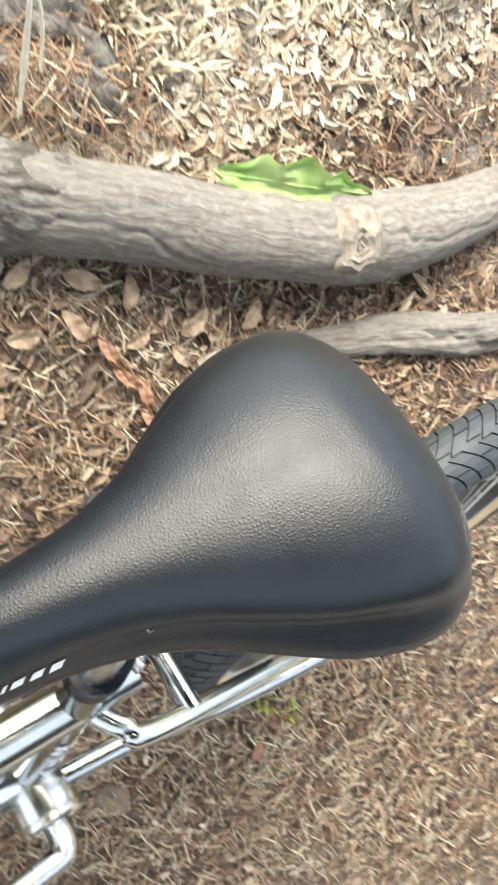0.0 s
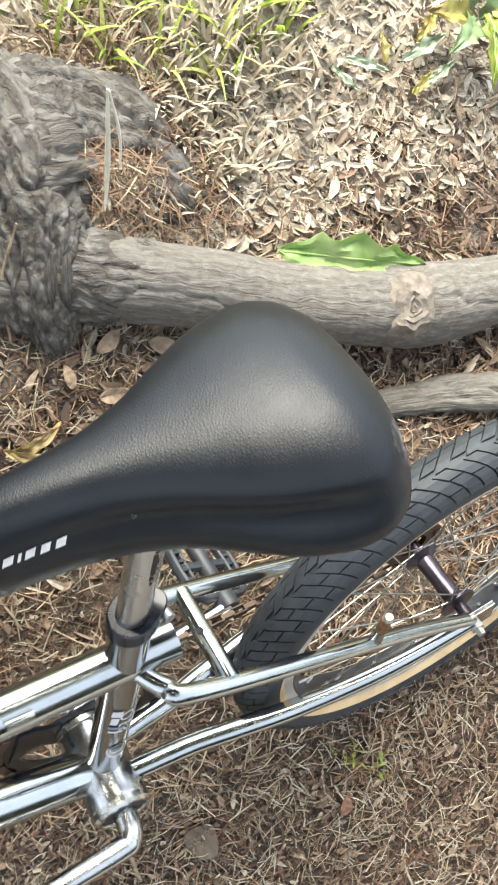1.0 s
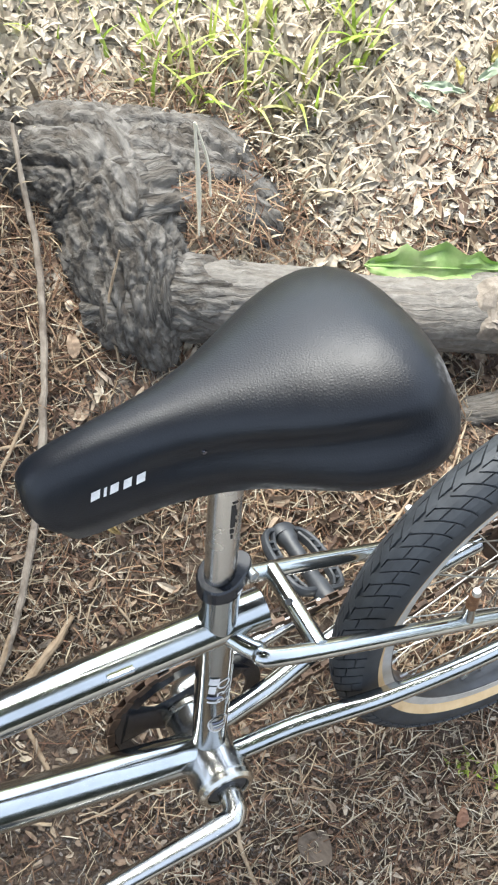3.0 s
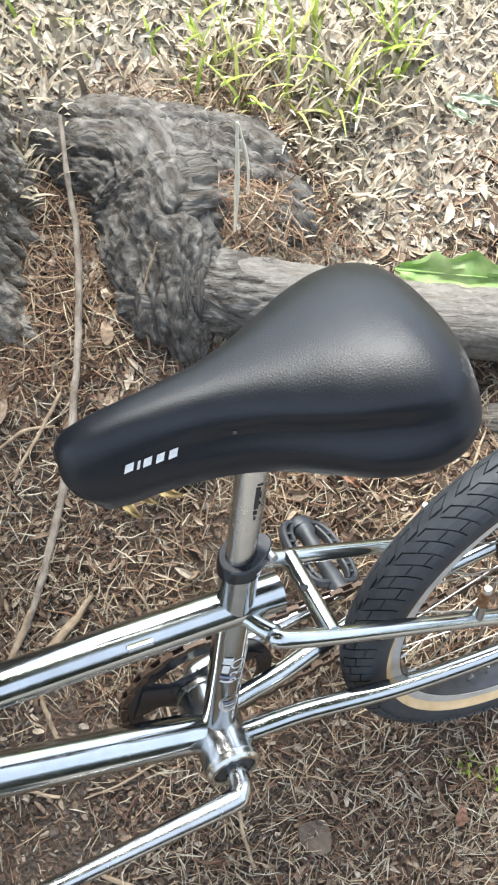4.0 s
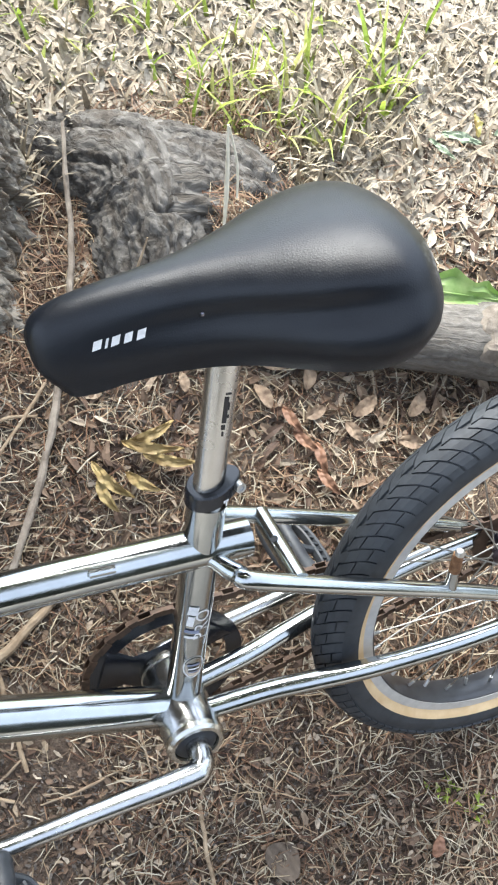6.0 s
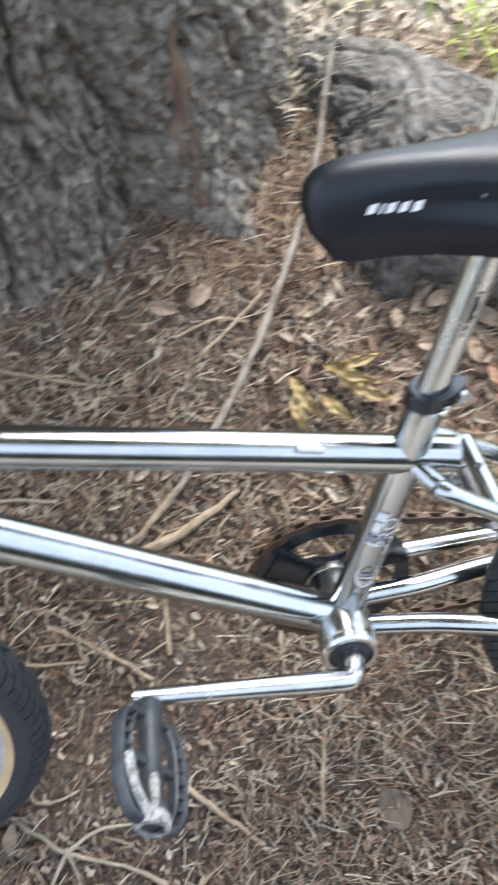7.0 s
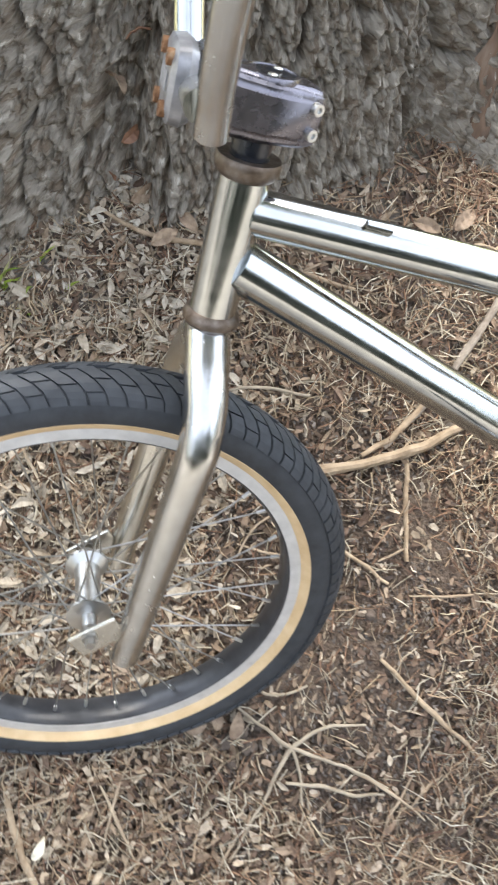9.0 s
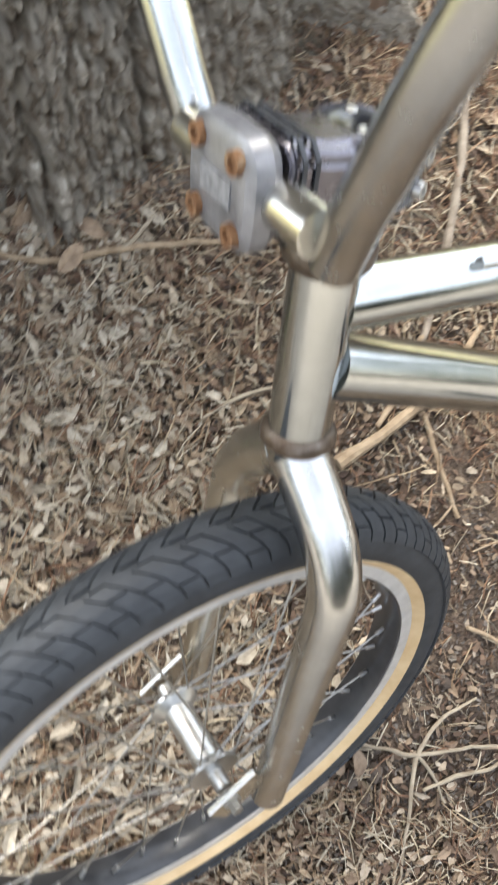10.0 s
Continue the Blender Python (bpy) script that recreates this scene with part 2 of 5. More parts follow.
def thin_leaf(m, amount):
    """Lets light through a leaf or blade."""
    nt = m.node_tree
    b = nt.nodes["Principled BSDF"]
    tr = nt.nodes.new("ShaderNodeBsdfTranslucent")
    mx = nt.nodes.new("ShaderNodeMixShader")
    mx.inputs["Fac"].default_value = amount
    src = b.inputs["Base Color"].links[0].from_socket
    nt.links.new(src, tr.inputs["Color"])
    nt.links.new(b.outputs["BSDF"], mx.inputs[1])
    nt.links.new(tr.outputs["BSDF"], mx.inputs[2])
    nt.links.new(mx.outputs["Shader"], nt.nodes["Material Output"].inputs["Surface"])
    return m


LITTER = island_mat("dry_leaves", [(0.0, (0.045, 0.028, 0.02)), (0.3, (0.11, 0.066, 0.043)), (0.6, (0.19, 0.125, 0.082)), (0.85, (0.31, 0.23, 0.16)), (1.0, (0.48, 0.41, 0.32))])
PALELITTER = island_mat("pale_leaves", [(0.0, (0.29, 0.235, 0.175)), (0.3, (0.37, 0.315, 0.24)), (0.6, (0.43, 0.375, 0.295)), (1.0, (0.54, 0.49, 0.405))])
CRUMB = island_mat("earth_crumbs", [(0.0, (0.06, 0.048, 0.04)), (0.5, (0.13, 0.11, 0.093)), (1.0, (0.22, 0.19, 0.165))])
MIDLITTER = island_mat("mid_leaves", [(0.0, (0.12, 0.08, 0.052)), (0.35, (0.24, 0.17, 0.112)), (0.7, (0.37, 0.285, 0.195)), (1.0, (0.56, 0.475, 0.36))])
PALESTRAW = island_mat("bleached_straw", [(0.0, (0.30, 0.245, 0.17)), (0.5, (0.43, 0.37, 0.27)), (1.0, (0.57, 0.52, 0.41))])
STRAW = island_mat("dry_straw", [(0.0, (0.11, 0.05, 0.028)), (0.4, (0.25, 0.14, 0.08)), (0.8, (0.37, 0.27, 0.17)), (1.0, (0.52, 0.44, 0.30))])
GRASS = island_mat("green_grass", [(0.0, (0.28, 0.42, 0.06)), (0.5, (0.44, 0.58, 0.10)), (0.8, (0.56, 0.62, 0.18)), (1.0, (0.62, 0.58, 0.30))], 0.5)
GREENLEAF = mottled("green_leaf", [(0.3, (0.26, 0.42, 0.12)), (0.55, (0.42, 0.55, 0.23)), (0.8, (0.60, 0.66, 0.36))], 30, 0.4, bump=0.2, bscale=120)
YELLOWGREEN = mottled("yellow_green_leaf", [(0.3, (0.13, 0.22, 0.03)), (0.6, (0.28, 0.33, 0.05)), (0.8, (0.40, 0.34, 0.06))], 22, 0.45, bump=0.2, bscale=120)
BROWNGREEN = mottled("browning_leaf", [(0.3, (0.16, 0.09, 0.03)), (0.55, (0.20, 0.20, 0.04)), (0.8, (0.30, 0.16, 0.06))], 22, 0.5, bump=0.2, bscale=120)
PALEGREEN = mottled("pale_green_leaf", [(0.3, (0.20, 0.25, 0.16)), (0.7, (0.34, 0.39, 0.28))], 40, 0.5, bump=0.2, bscale=120)
WEEDGREEN = mottled("dull_weed_leaf", [(0.3, (0.09, 0.15, 0.06)), (0.6, (0.18, 0.25, 0.12)), (0.8, (0.32, 0.36, 0.20))], 26, 0.5, bump=0.2, bscale=120)
TANLEAF = mottled("tan_dry_leaf", [(0.3, (0.14, 0.09, 0.058)), (0.7, (0.35, 0.26, 0.175))], 70, 0.7, bump=0.3, bscale=200)
CLOD = mottled("dry_earth", [(0.3, (0.05, 0.037, 0.028)), (0.7, (0.13, 0.10, 0.078))], 90, 0.95, bump=0.6, bscale=260, dist=0.003)
DISC = mottled("flat_brown_leaf", [(0.3, (0.09, 0.066, 0.046)), (0.7, (0.15, 0.115, 0.085))], 60, 0.85, bump=0.3, bscale=200)
PALESTEM = mottled("bleached_stem", [(0.3, (0.55, 0.50, 0.38)), (0.7, (0.72, 0.68, 0.55))], 60, 0.7)
PALETWIG = mottled("pale_twig", [(0.3, (0.22, 0.175, 0.12)), (0.7, (0.40, 0.345, 0.26))], 40, 0.85, bump=0.3, bscale=300)
TWIG = mottled("fine_twig", [(0.3, (0.20, 0.14, 0.09)), (0.7, (0.42, 0.34, 0.24))], 14, 0.85)
YELLOWLEAF = mottled("yellow_leaf", [(0.3, (0.19, 0.12, 0.045)), (0.7, (0.38, 0.29, 0.12))], 40, 0.6, bump=0.2, bscale=200)
ORANGELEAF = mottled("orange_leaf", [(0.3, (0.14, 0.065, 0.038)), (0.7, (0.28, 0.15, 0.085))], 40, 0.6, bump=0.2, bscale=200)


for mt in (GRASS, GREENLEAF, YELLOWGREEN):
    thin_leaf(mt, 0.45)
WOODS = thin_leaf(island_mat("unseen_foliage", [(0.0, (0.014, 0.020, 0.018)), (0.5, (0.024, 0.033, 0.028)), (1.0, (0.04, 0.05, 0.038))], 0.6), 0.2)
CROWN = thin_leaf(island_mat("tree_leaves", [(0.0, (0.04, 0.055, 0.025)), (0.5, (0.06, 0.085, 0.035)), (1.0, (0.09, 0.12, 0.05))], 0.5), 0.3)


# ---- mesh helpers ----
def finish(name, bm, material, parent=None, label="", smooth=True):
    me = bpy.data.meshes.new(name)
    bmesh.ops.recalc_face_normals(bm, faces=bm.faces)
    for e in bm.edges:
        if len(e.link_faces) == 2 and e.calc_face_angle() > 0.6:
            e.smooth = False
    bm.to_mesh(me)
    bm.free()
    for mm in material if isinstance(material, (list, tuple)) else [material]:
        me.materials.append(mm)
    if smooth:
        me.polygons.foreach_set("use_smooth", [True] * len(me.polygons))
    ob = new(name, me)
    if parent:
        ob.parent = parent
    if label:
        tagged(ob, label)
    return ob


def part(name, bm, material, parent, label="", smooth=True):
    return finish(name, bm, material, parent, label, smooth)


def spline(pts, n=8):
    """Catmull-Rom through the points."""
    p = [Vector(q) for q in pts]
    p = [2 * p[0] - p[1], *p, 2 * p[-1] - p[-2]]
    out = []
    for i in range(1, len(p) - 2):
        a, b, c, d = p[i - 1 : i + 3]
        for k in range(n):
            t = k / n
            out.append(0.5 * (2 * b + (c - a) * t + (2 * a - 5 * b + 4 * c - d) * t * t + (3 * b - a - 3 * c + d) * t**3))
    out.append(p[-2])
    return out


def sweep(bm, pts, radii, seg=20, caps=True, squash=1.0):
    pts = [Vector(q) for q in pts]
    if not isinstance(radii, (list, tuple)):
        radii = [radii] * len(pts)
    elif len(radii) != len(pts):
        xs = np.linspace(0, 1, len(radii))
        radii = list(np.interp(np.linspace(0, 1, len(pts)), xs, radii))
    d = (pts[1] - pts[0]).normalized()
    side = d.cross(Vector((0, 1, 0)))
    if side.length < 0.1:
        side = d.cross(Vector((1, 0, 0)))
    side.normalize()
    rings = []
    for i, q in enumerate(pts):
        d = (pts[min(i + 1, len(pts) - 1)] - pts[max(i - 1, 0)]).normalized()
        side = (side - d * side.dot(d)).normalized()
        up = d.cross(side)
        rings.append([bm.verts.new(q + (side * math.cos(a) * squash + up * math.sin(a)) * radii[i]) for a in np.linspace(0, 2 * math.pi, seg, endpoint=False)])
    for a, b in zip(rings, rings[1:]):
        for k in range(seg):
            bm.faces.new((a[k], a[(k + 1) % seg], b[(k + 1) % seg], b[k]))
    if caps:
        for r in (rings[0], rings[-1]):
            c = bm.verts.new(sum((v.co for v in r), Vector()) / seg)
            for k in range(seg):
                bm.faces.new((r[k], r[(k + 1) % seg], c))
    return bm


def tube(pts, radii, seg=20, caps=True, smooth_path=0):
    bm = bmesh.new()
    return sweep(bm, spline(pts, smooth_path) if smooth_path else pts, radii, seg, caps)


def lathe(bm, profile, centre, axis, seg=32, closed=False):
    """Turns (radius, offset along the axis) rows about an axis through centre."""
    ax = Vector(axis).normalized()
    u = ax.orthogonal().normalized()
    w = ax.cross(u)
    rings = []
    for r, h in profile:
        rings.append([bm.verts.new(Vector(centre) + ax * h + (u * math.cos(a) + w * math.sin(a)) * max(r, 1e-5)) for a in np.linspace(0, 2 * math.pi, seg, endpoint=False)])
    pairs = list(zip(rings, rings[1:])) + ([(rings[-1], rings[0])] if closed else [])
    for a, b in pairs:
        for k in range(seg):
            bm.faces.new((a[k], a[(k + 1) % seg], b[(k + 1) % seg], b[k]))
    return bm


def box(bm, centre, size, m=None, bevel=0.0):
    r = bmesh.ops.create_cube(bm, size=1.0)
    vs = r["verts"]
    bmesh.ops.scale(bm, vec=size, verts=vs)
    if bevel:
        es = list({e for v in vs for e in v.link_edges})
        g = bmesh.ops.bevel(bm, geom=es, offset=bevel, segments=2, affect="EDGES", profile=0.7)
        vs = list({v for f in g["faces"] for v in f.verts} | {v for v in vs if v.is_valid})
    if m is not None:
        bmesh.ops.transform(bm, matrix=m, verts=vs)
    bmesh.ops.translate(bm, vec=centre, verts=vs)
    return vs


# ---- ground ----
SLOPE = math.tan(radians(25))


def step01(v, a, b):
    u = min(max((v - a) / (b - a), 0.0), 1.0)
    return u * u * (3 - 2 * u)


def hollow(x, y):
    """How far the bank dips behind the rear wheel, round the fallen-log root."""
    return 0.040 * step01(x, 0.14, 0.46) * step01(y, 0.18, 0.40)


def base_z(x, y):
    """Height of the bank on which the tree stands, with litter heaped in the fork of the roots."""
    heap = 0.05 * math.exp(-((x - 0.28) / 0.07) ** 2 - ((y - 0.635) / 0.06) ** 2)
    if y > 1.0:
        q = y - 1.0
        return SLOPE * 1.0 + SLOPE * 0.9 * (1 - math.exp(-q / 0.9)) - hollow(x, y)
    if y < -0.7:
        q = -0.7 - y
        return -SLOPE * 0.7 - SLOPE * 0.8 * (1 - math.exp(-q / 0.8))
    return SLOPE * y + heap - hollow(x, y)


def ground_z(x, y):
    n = 0.012 * noise.noise((x * 5, y * 5, 0.3)) + 0.006 * noise.noise((x * 17, y * 17, 1.3))
    return base_z(x, y) + n


def G(x, y, h=0.0):
    """World place of a point of the bank: along it and h off it."""
    c, s = math.cos(radians(25)), math.sin(radians(25))
    return Vector((x, y * c - h * s, y * s + h * c - hollow(x, y * c)))


def make_ground():
    near = np.r_[np.linspace(-1.6, 1.6, 161)]
    far = np.array([1.8, 2.1, 2.6, 3.4, 5, 8, 14, 25, 50, 100, 200])
    xs = np.r_[-far[::-1], near, far]
    ys = np.r_[-far[::-1], near, far]
    bm = bmesh.new()
    grid = [[bm.verts.new((x, y, ground_z(x, y))) for x in xs] for y in ys]
    for a, b in zip(grid, grid[1:]):
        for k in range(len(xs) - 1):
            bm.faces.new((a[k], a[k + 1], b[k + 1], b[k]))
    return tagged(finish("ground", bm, SOIL), "brown soil bank strewn with dry litter below a tree", "ground", kind="structure")


make_ground()

# ---- tree ----
TREE = Vector((-0.42, 1.12, 0.25))


def bark_depth(p, along=0.30):
    """Relief of furrowed bark at a place: craggy crust of one to two centimetres, longer along the grain, and deep furrows."""
    warp = noise.noise_vector(p * 11) * 0.016 + noise.noise_vector(p * 40) * 0.006
    q = Vector((p.x, p.y, p.z * along)) + warp
    crack = abs(noise.noise(q * 15))
    split = abs(noise.noise(q * 31 + Vector((3, 7, 1))))
    d, near = noise.voronoi(Vector((q.x, q.y, q.z * 1.5)) * 74)
    gap = max(0.0, 1 - (d[1] - d[0]) / 0.28)
    lump = noise.noise(near[0] * 5.3)
    fine = 1 - 2 * abs(noise.noise(p * 118 + Vector((2, 8, 4))))
    depth = -0.026 * max(0.0, 1 - crack / 0.10) - 0.010 * max(0.0, 1 - split / 0.13) - 0.0085 * gap
    return depth + 0.0055 * lump + 0.0022 * fine + 0.0012 * noise.noise(p * 260) + 0.006 * noise.noise(q * 24)


def grid_mesh(name, rows, closed, mat, parent=None, label="", uvs=None):
    nr, nc = len(rows), len(rows[0])
    faces = []
    for i in range(nr - 1):
        for k in range(nc if closed else nc - 1):
            j = (k + 1) % nc
            faces.append((i * nc + k, i * nc + j, (i + 1) * nc + j, (i + 1) * nc + k))
    me = bpy.data.meshes.new(name)
    me.from_pydata([tuple(v) for r in rows for v in r], [], faces)
    me.polygons.foreach_set("use_smooth", [True] * len(faces))
    if uvs is not None:
        flat = np.asarray(uvs, dtype=np.float32).reshape(-1, 2)
        me.uv_layers.new(name="bark").data.foreach_set("uv", flat[np.asarray(faces).ravel()].ravel())
    me.materials.append(mat)
    ob = new(name, me)
    if parent:
        ob.parent = parent
    if label:
        tagged(ob, label)
    return ob


def trunk_radius(a, z):
    c, s = math.cos(a), math.sin(a)
    fl = math.exp(-max(z, -0.12) / 0.16)
    lobes = 0.55 * math.sin(6 * a + 0.4) + 0.45 * math.sin(11 * a + 2.0)
    deg = math.degrees(a) % 360
    spur = 0.072 * math.exp(-((deg - 307.5) / 3.6) ** 2) * min(1.0, math.exp(-(z - 0.03) / 0.085)) + 0.03 * math.exp(-((deg - 312) / 11) ** 2)
    skirt = 0.068 * math.exp(-((deg - 324) / 13) ** 2) * math.exp(-max(z, 0.0) / 0.5)
    buttress = 0.17 * math.exp(-((deg - 242) / 6.5) ** 2) * math.exp(-max(z, 0.0) / 0.6)
    foot = 0.055 * math.exp(-((deg - 280) / 9) ** 2) * math.exp(-max(z, 0.0) / 0.16) - 0.04 * math.exp(-((deg - 299) / 4.5) ** 2)
    flank = 0.19 * math.exp(-((deg - 206) / 21) ** 2) * math.exp(-max(z, 0.0) / 1.2)
    flank += 0.15 * math.exp(-((deg - 229) / 11) ** 2) * math.exp(-max(z, 0.0) / 0.9)
    cleft = -0.05 * math.exp(-((deg - 258) / 3.6) ** 2) - 0.02 * math.exp(-((deg - 236) / 2.5) ** 2)
    return 0.520 + flank + foot + skirt + buttress + cleft + spur + 0.042 * fl * (1 + 0.7 * lobes) + 0.016 * lobes + 0.03 * noise.noise((c * 2.5, s * 2.5, z * 1.2)) - 0.03 * max(z, 0)


def make_trunk():
    tree = new("tree")
    tree.location = TREE
    ang = np.r_[np.radians(np.linspace(178, 372, 960)), np.radians(np.linspace(376, 534, 40))]
    zs = np.r_[np.linspace(-0.22, 0.75, 310), 0.8, 0.9, 1.05, 1.3, 1.7, 2.3, 3.0, 3.8]
    rows = []
    for z in zs:
        row = []
        for a in ang:
            c, s = math.cos(a), math.sin(a)
            r = trunk_radius(a, z)
            r += bark_depth(Vector((r * c, r * s, z)))
            row.append(Vector((r * c, r * s, z)))
        rows.append(row)
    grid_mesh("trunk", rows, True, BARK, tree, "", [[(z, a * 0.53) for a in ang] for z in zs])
    # strip of bare orange wood in a crack of the flare
    rows = []
    for i in range(24):
        z = 0.08 + 0.24 * i / 23
        row = []
        for k in range(9):
            a = radians(305.2 + 0.10 * i) + (k - 4) * (0.0048 + 0.002 * math.sin(i * 0.9)) * (0.35 + 0.65 * math.sin(math.pi * (i + 0.5) / 24)) + 0.004 * noise.noise((i * 0.25, 0, 5))
            r = trunk_radius(a, z) - 0.007 + 0.006 * (1 - ((k - 4) / 4) ** 2) + 0.008 * noise.noise((k * 0.7, i * 0.5, 2))
            row.append(Vector((r * math.cos(a), r * math.sin(a), z)))
        rows.append(row)
    grid_mesh("bare_wood", rows, False, BAREWOOD, tree, "narrow strip of bare orange-brown wood")
    # limbs and crown, unseen: added to shade the bicycle and darken its chrome
    rng = random.Random(3)
    tips = []
    for k in range(7):
        a = radians(185 + 27 * k) + rng.uniform(-0.2, 0.2)
        d = Vector((math.cos(a), math.sin(a), 0))
        pts = [d * 0.15 + Vector((0, 0, 3.3)), d * 0.6 + Vector((0, 0, 3.9)), d * 1.4 + Vector((0, 0, 4.3 + rng.uniform(-0.2, 0.4))), d * rng.uniform(2.2, 2.9) + Vector((0, 0, 4.5 + rng.uniform(-0.4, 0.7)))]
        part("limb", tube(pts, [0.30, 0.19, 0.11, 0.03], 12, True, 6), BARK, tree)
        tips.append(pts)
    verts, faces = [], []
    for k in range(330):
        limb = tips[k % 7]
        t = rng.uniform(0.25, 1.05)
        i = min(int(t * 3), 2)
        c = limb[i].lerp(limb[i + 1], t * 3 - i) + Vector((rng.gauss(0, 0.5), rng.gauss(0, 0.5), rng.gauss(0.25, 0.35)))
        r = rng.uniform(0.18, 0.36)
        # no leaves on the far side, so that light reaches the litter there
        if c.y > 0.45:
            continue
        for _ in range(44):
            p = c + Vector((rng.gauss(0, r), rng.gauss(0, r), rng.gauss(0, r * 0.6)))
            m = Euler((rng.uniform(-1, 1), rng.uniform(-1, 1), rng.uniform(0, 6.3))).to_matrix()
            L, w = rng.uniform(0.05, 0.10), rng.uniform(0.022, 0.04)
            o = len(verts)
            verts += [tuple(p + m @ Vector(v)) for v in ((-L, 0, 0), (0, -w, 0.008), (L, 0, 0), (0, w, 0.008))]
            faces.append((o, o + 1, o + 2, o + 3))
    me = bpy.data.meshes.new("crown")
    me.from_pydata(verts, [], faces)
    me.materials.append(CROWN)
    crown = new("crown", me)
    crown.parent = tree
    tagged(crown, "unseen open crown of small green leaves, cut away behind to let light in")
    return tagged(tree, "large old tree with grey furrowed bark on the bank", "tree")


OAK = make_trunk()


def barky_sweep(tree, pts, radii, seg, steps, mat, label, grain, depth=1.0, wob=0.02, name="root"):
    """A root: swept round its path, with bark relief running along it."""
    path = spline(pts, steps)
    rad = np.interp(np.linspace(0, 1, len(path)), np.linspace(0, 1, len(radii)), radii)
    for _ in range(steps // 2):
        rad[1:-1] = 0.25 * rad[:-2] + 0.5 * rad[1:-1] + 0.25 * rad[2:]
    side = Vector((0, 0, 1))
    rows, uvs, dist = [], [], 0.0
    for i, q in enumerate(path):
        d = (path[min(i + 1, len(path) - 1)] - path[max(i - 1, 0)]).normalized()
        side = (side - d * side.dot(d)).normalized()
        up = d.cross(side)
        dist += (path[i] - path[i - 1]).length if i else 0
        row = []
        for a in np.linspace(math.pi, 3 * math.pi, seg, endpoint=False):
            n = side * math.cos(a) + up * math.sin(a)
            p = q + n * rad[i]
            loc = Vector((math.cos(a) * rad[i] * 1.2, math.sin(a) * rad[i] * 1.2, dist))
            row.append(p + n * (depth * bark_depth(loc, grain)) + noise.noise_vector(p * 7) * wob)
        rows.append(row)
        uvs.append([(dist, a * 0.07) for a in np.linspace(math.pi, 3 * math.pi, seg, endpoint=False)])
    return grid_mesh(name, [[v - TREE for v in r] for r in rows], True, mat, tree, label, uvs)


def make_roots(tree):
    gnarl = (GNARL, "thick grey gnarled root bending down from the trunk", 0.6, 0.40, 0.022)
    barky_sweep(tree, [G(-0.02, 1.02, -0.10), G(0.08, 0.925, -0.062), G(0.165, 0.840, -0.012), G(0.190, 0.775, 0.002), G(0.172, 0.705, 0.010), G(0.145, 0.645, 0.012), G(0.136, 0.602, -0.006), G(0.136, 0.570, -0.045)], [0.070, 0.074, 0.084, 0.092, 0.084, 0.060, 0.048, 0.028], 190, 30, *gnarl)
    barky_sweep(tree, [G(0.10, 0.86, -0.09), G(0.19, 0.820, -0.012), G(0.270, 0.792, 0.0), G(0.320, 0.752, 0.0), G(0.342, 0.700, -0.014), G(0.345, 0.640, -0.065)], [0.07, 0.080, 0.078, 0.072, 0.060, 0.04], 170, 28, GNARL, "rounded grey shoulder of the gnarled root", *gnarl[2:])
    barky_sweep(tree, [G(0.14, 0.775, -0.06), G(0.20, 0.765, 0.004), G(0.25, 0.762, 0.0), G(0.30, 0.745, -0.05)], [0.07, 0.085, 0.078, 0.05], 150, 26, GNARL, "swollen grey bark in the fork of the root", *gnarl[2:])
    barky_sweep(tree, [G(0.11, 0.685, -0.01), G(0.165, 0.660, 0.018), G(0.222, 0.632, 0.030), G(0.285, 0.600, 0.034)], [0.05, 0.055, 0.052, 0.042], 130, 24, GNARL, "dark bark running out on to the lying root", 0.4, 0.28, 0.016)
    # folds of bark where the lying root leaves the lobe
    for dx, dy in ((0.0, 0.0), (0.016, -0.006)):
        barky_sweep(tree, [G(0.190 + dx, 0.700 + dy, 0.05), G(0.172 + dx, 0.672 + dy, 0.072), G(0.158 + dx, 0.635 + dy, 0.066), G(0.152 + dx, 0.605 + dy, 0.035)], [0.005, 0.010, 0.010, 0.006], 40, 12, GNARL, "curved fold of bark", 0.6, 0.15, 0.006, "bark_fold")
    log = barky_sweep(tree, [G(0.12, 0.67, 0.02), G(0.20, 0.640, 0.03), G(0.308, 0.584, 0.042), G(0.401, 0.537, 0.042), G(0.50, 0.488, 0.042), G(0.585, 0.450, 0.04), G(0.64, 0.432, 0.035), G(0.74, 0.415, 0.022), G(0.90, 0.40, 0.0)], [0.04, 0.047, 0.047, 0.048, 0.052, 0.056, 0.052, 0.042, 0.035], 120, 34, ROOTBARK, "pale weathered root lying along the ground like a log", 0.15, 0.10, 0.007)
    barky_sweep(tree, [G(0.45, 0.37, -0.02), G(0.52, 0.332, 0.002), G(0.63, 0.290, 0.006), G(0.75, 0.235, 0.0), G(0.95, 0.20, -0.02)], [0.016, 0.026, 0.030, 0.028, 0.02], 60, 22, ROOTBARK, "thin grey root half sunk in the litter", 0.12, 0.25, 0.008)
    bm = bmesh.new()
    c, n = G(0.548, 0.458, 0.093), Vector((-0.1, -0.52, 0.85)).normalized()
    prof = [(0.0001, 0.002), (0.004, 0.004), (0.006, 0.001), (0.010, 0.005), (0.012, 0.003), (0.018, 0.006), (0.021, 0.004), (0.028, 0.003), (0.042, -0.012)]
    lathe(bm, prof, c - TREE, n, 40)
    for v in bm.verts:
        v.co += noise.noise_vector(v.co * 50) * 0.006 + noise.noise_vector(v.co * 160) * 0.002
    part("knot", bm, KNOTWOOD, log, "ringed knot")


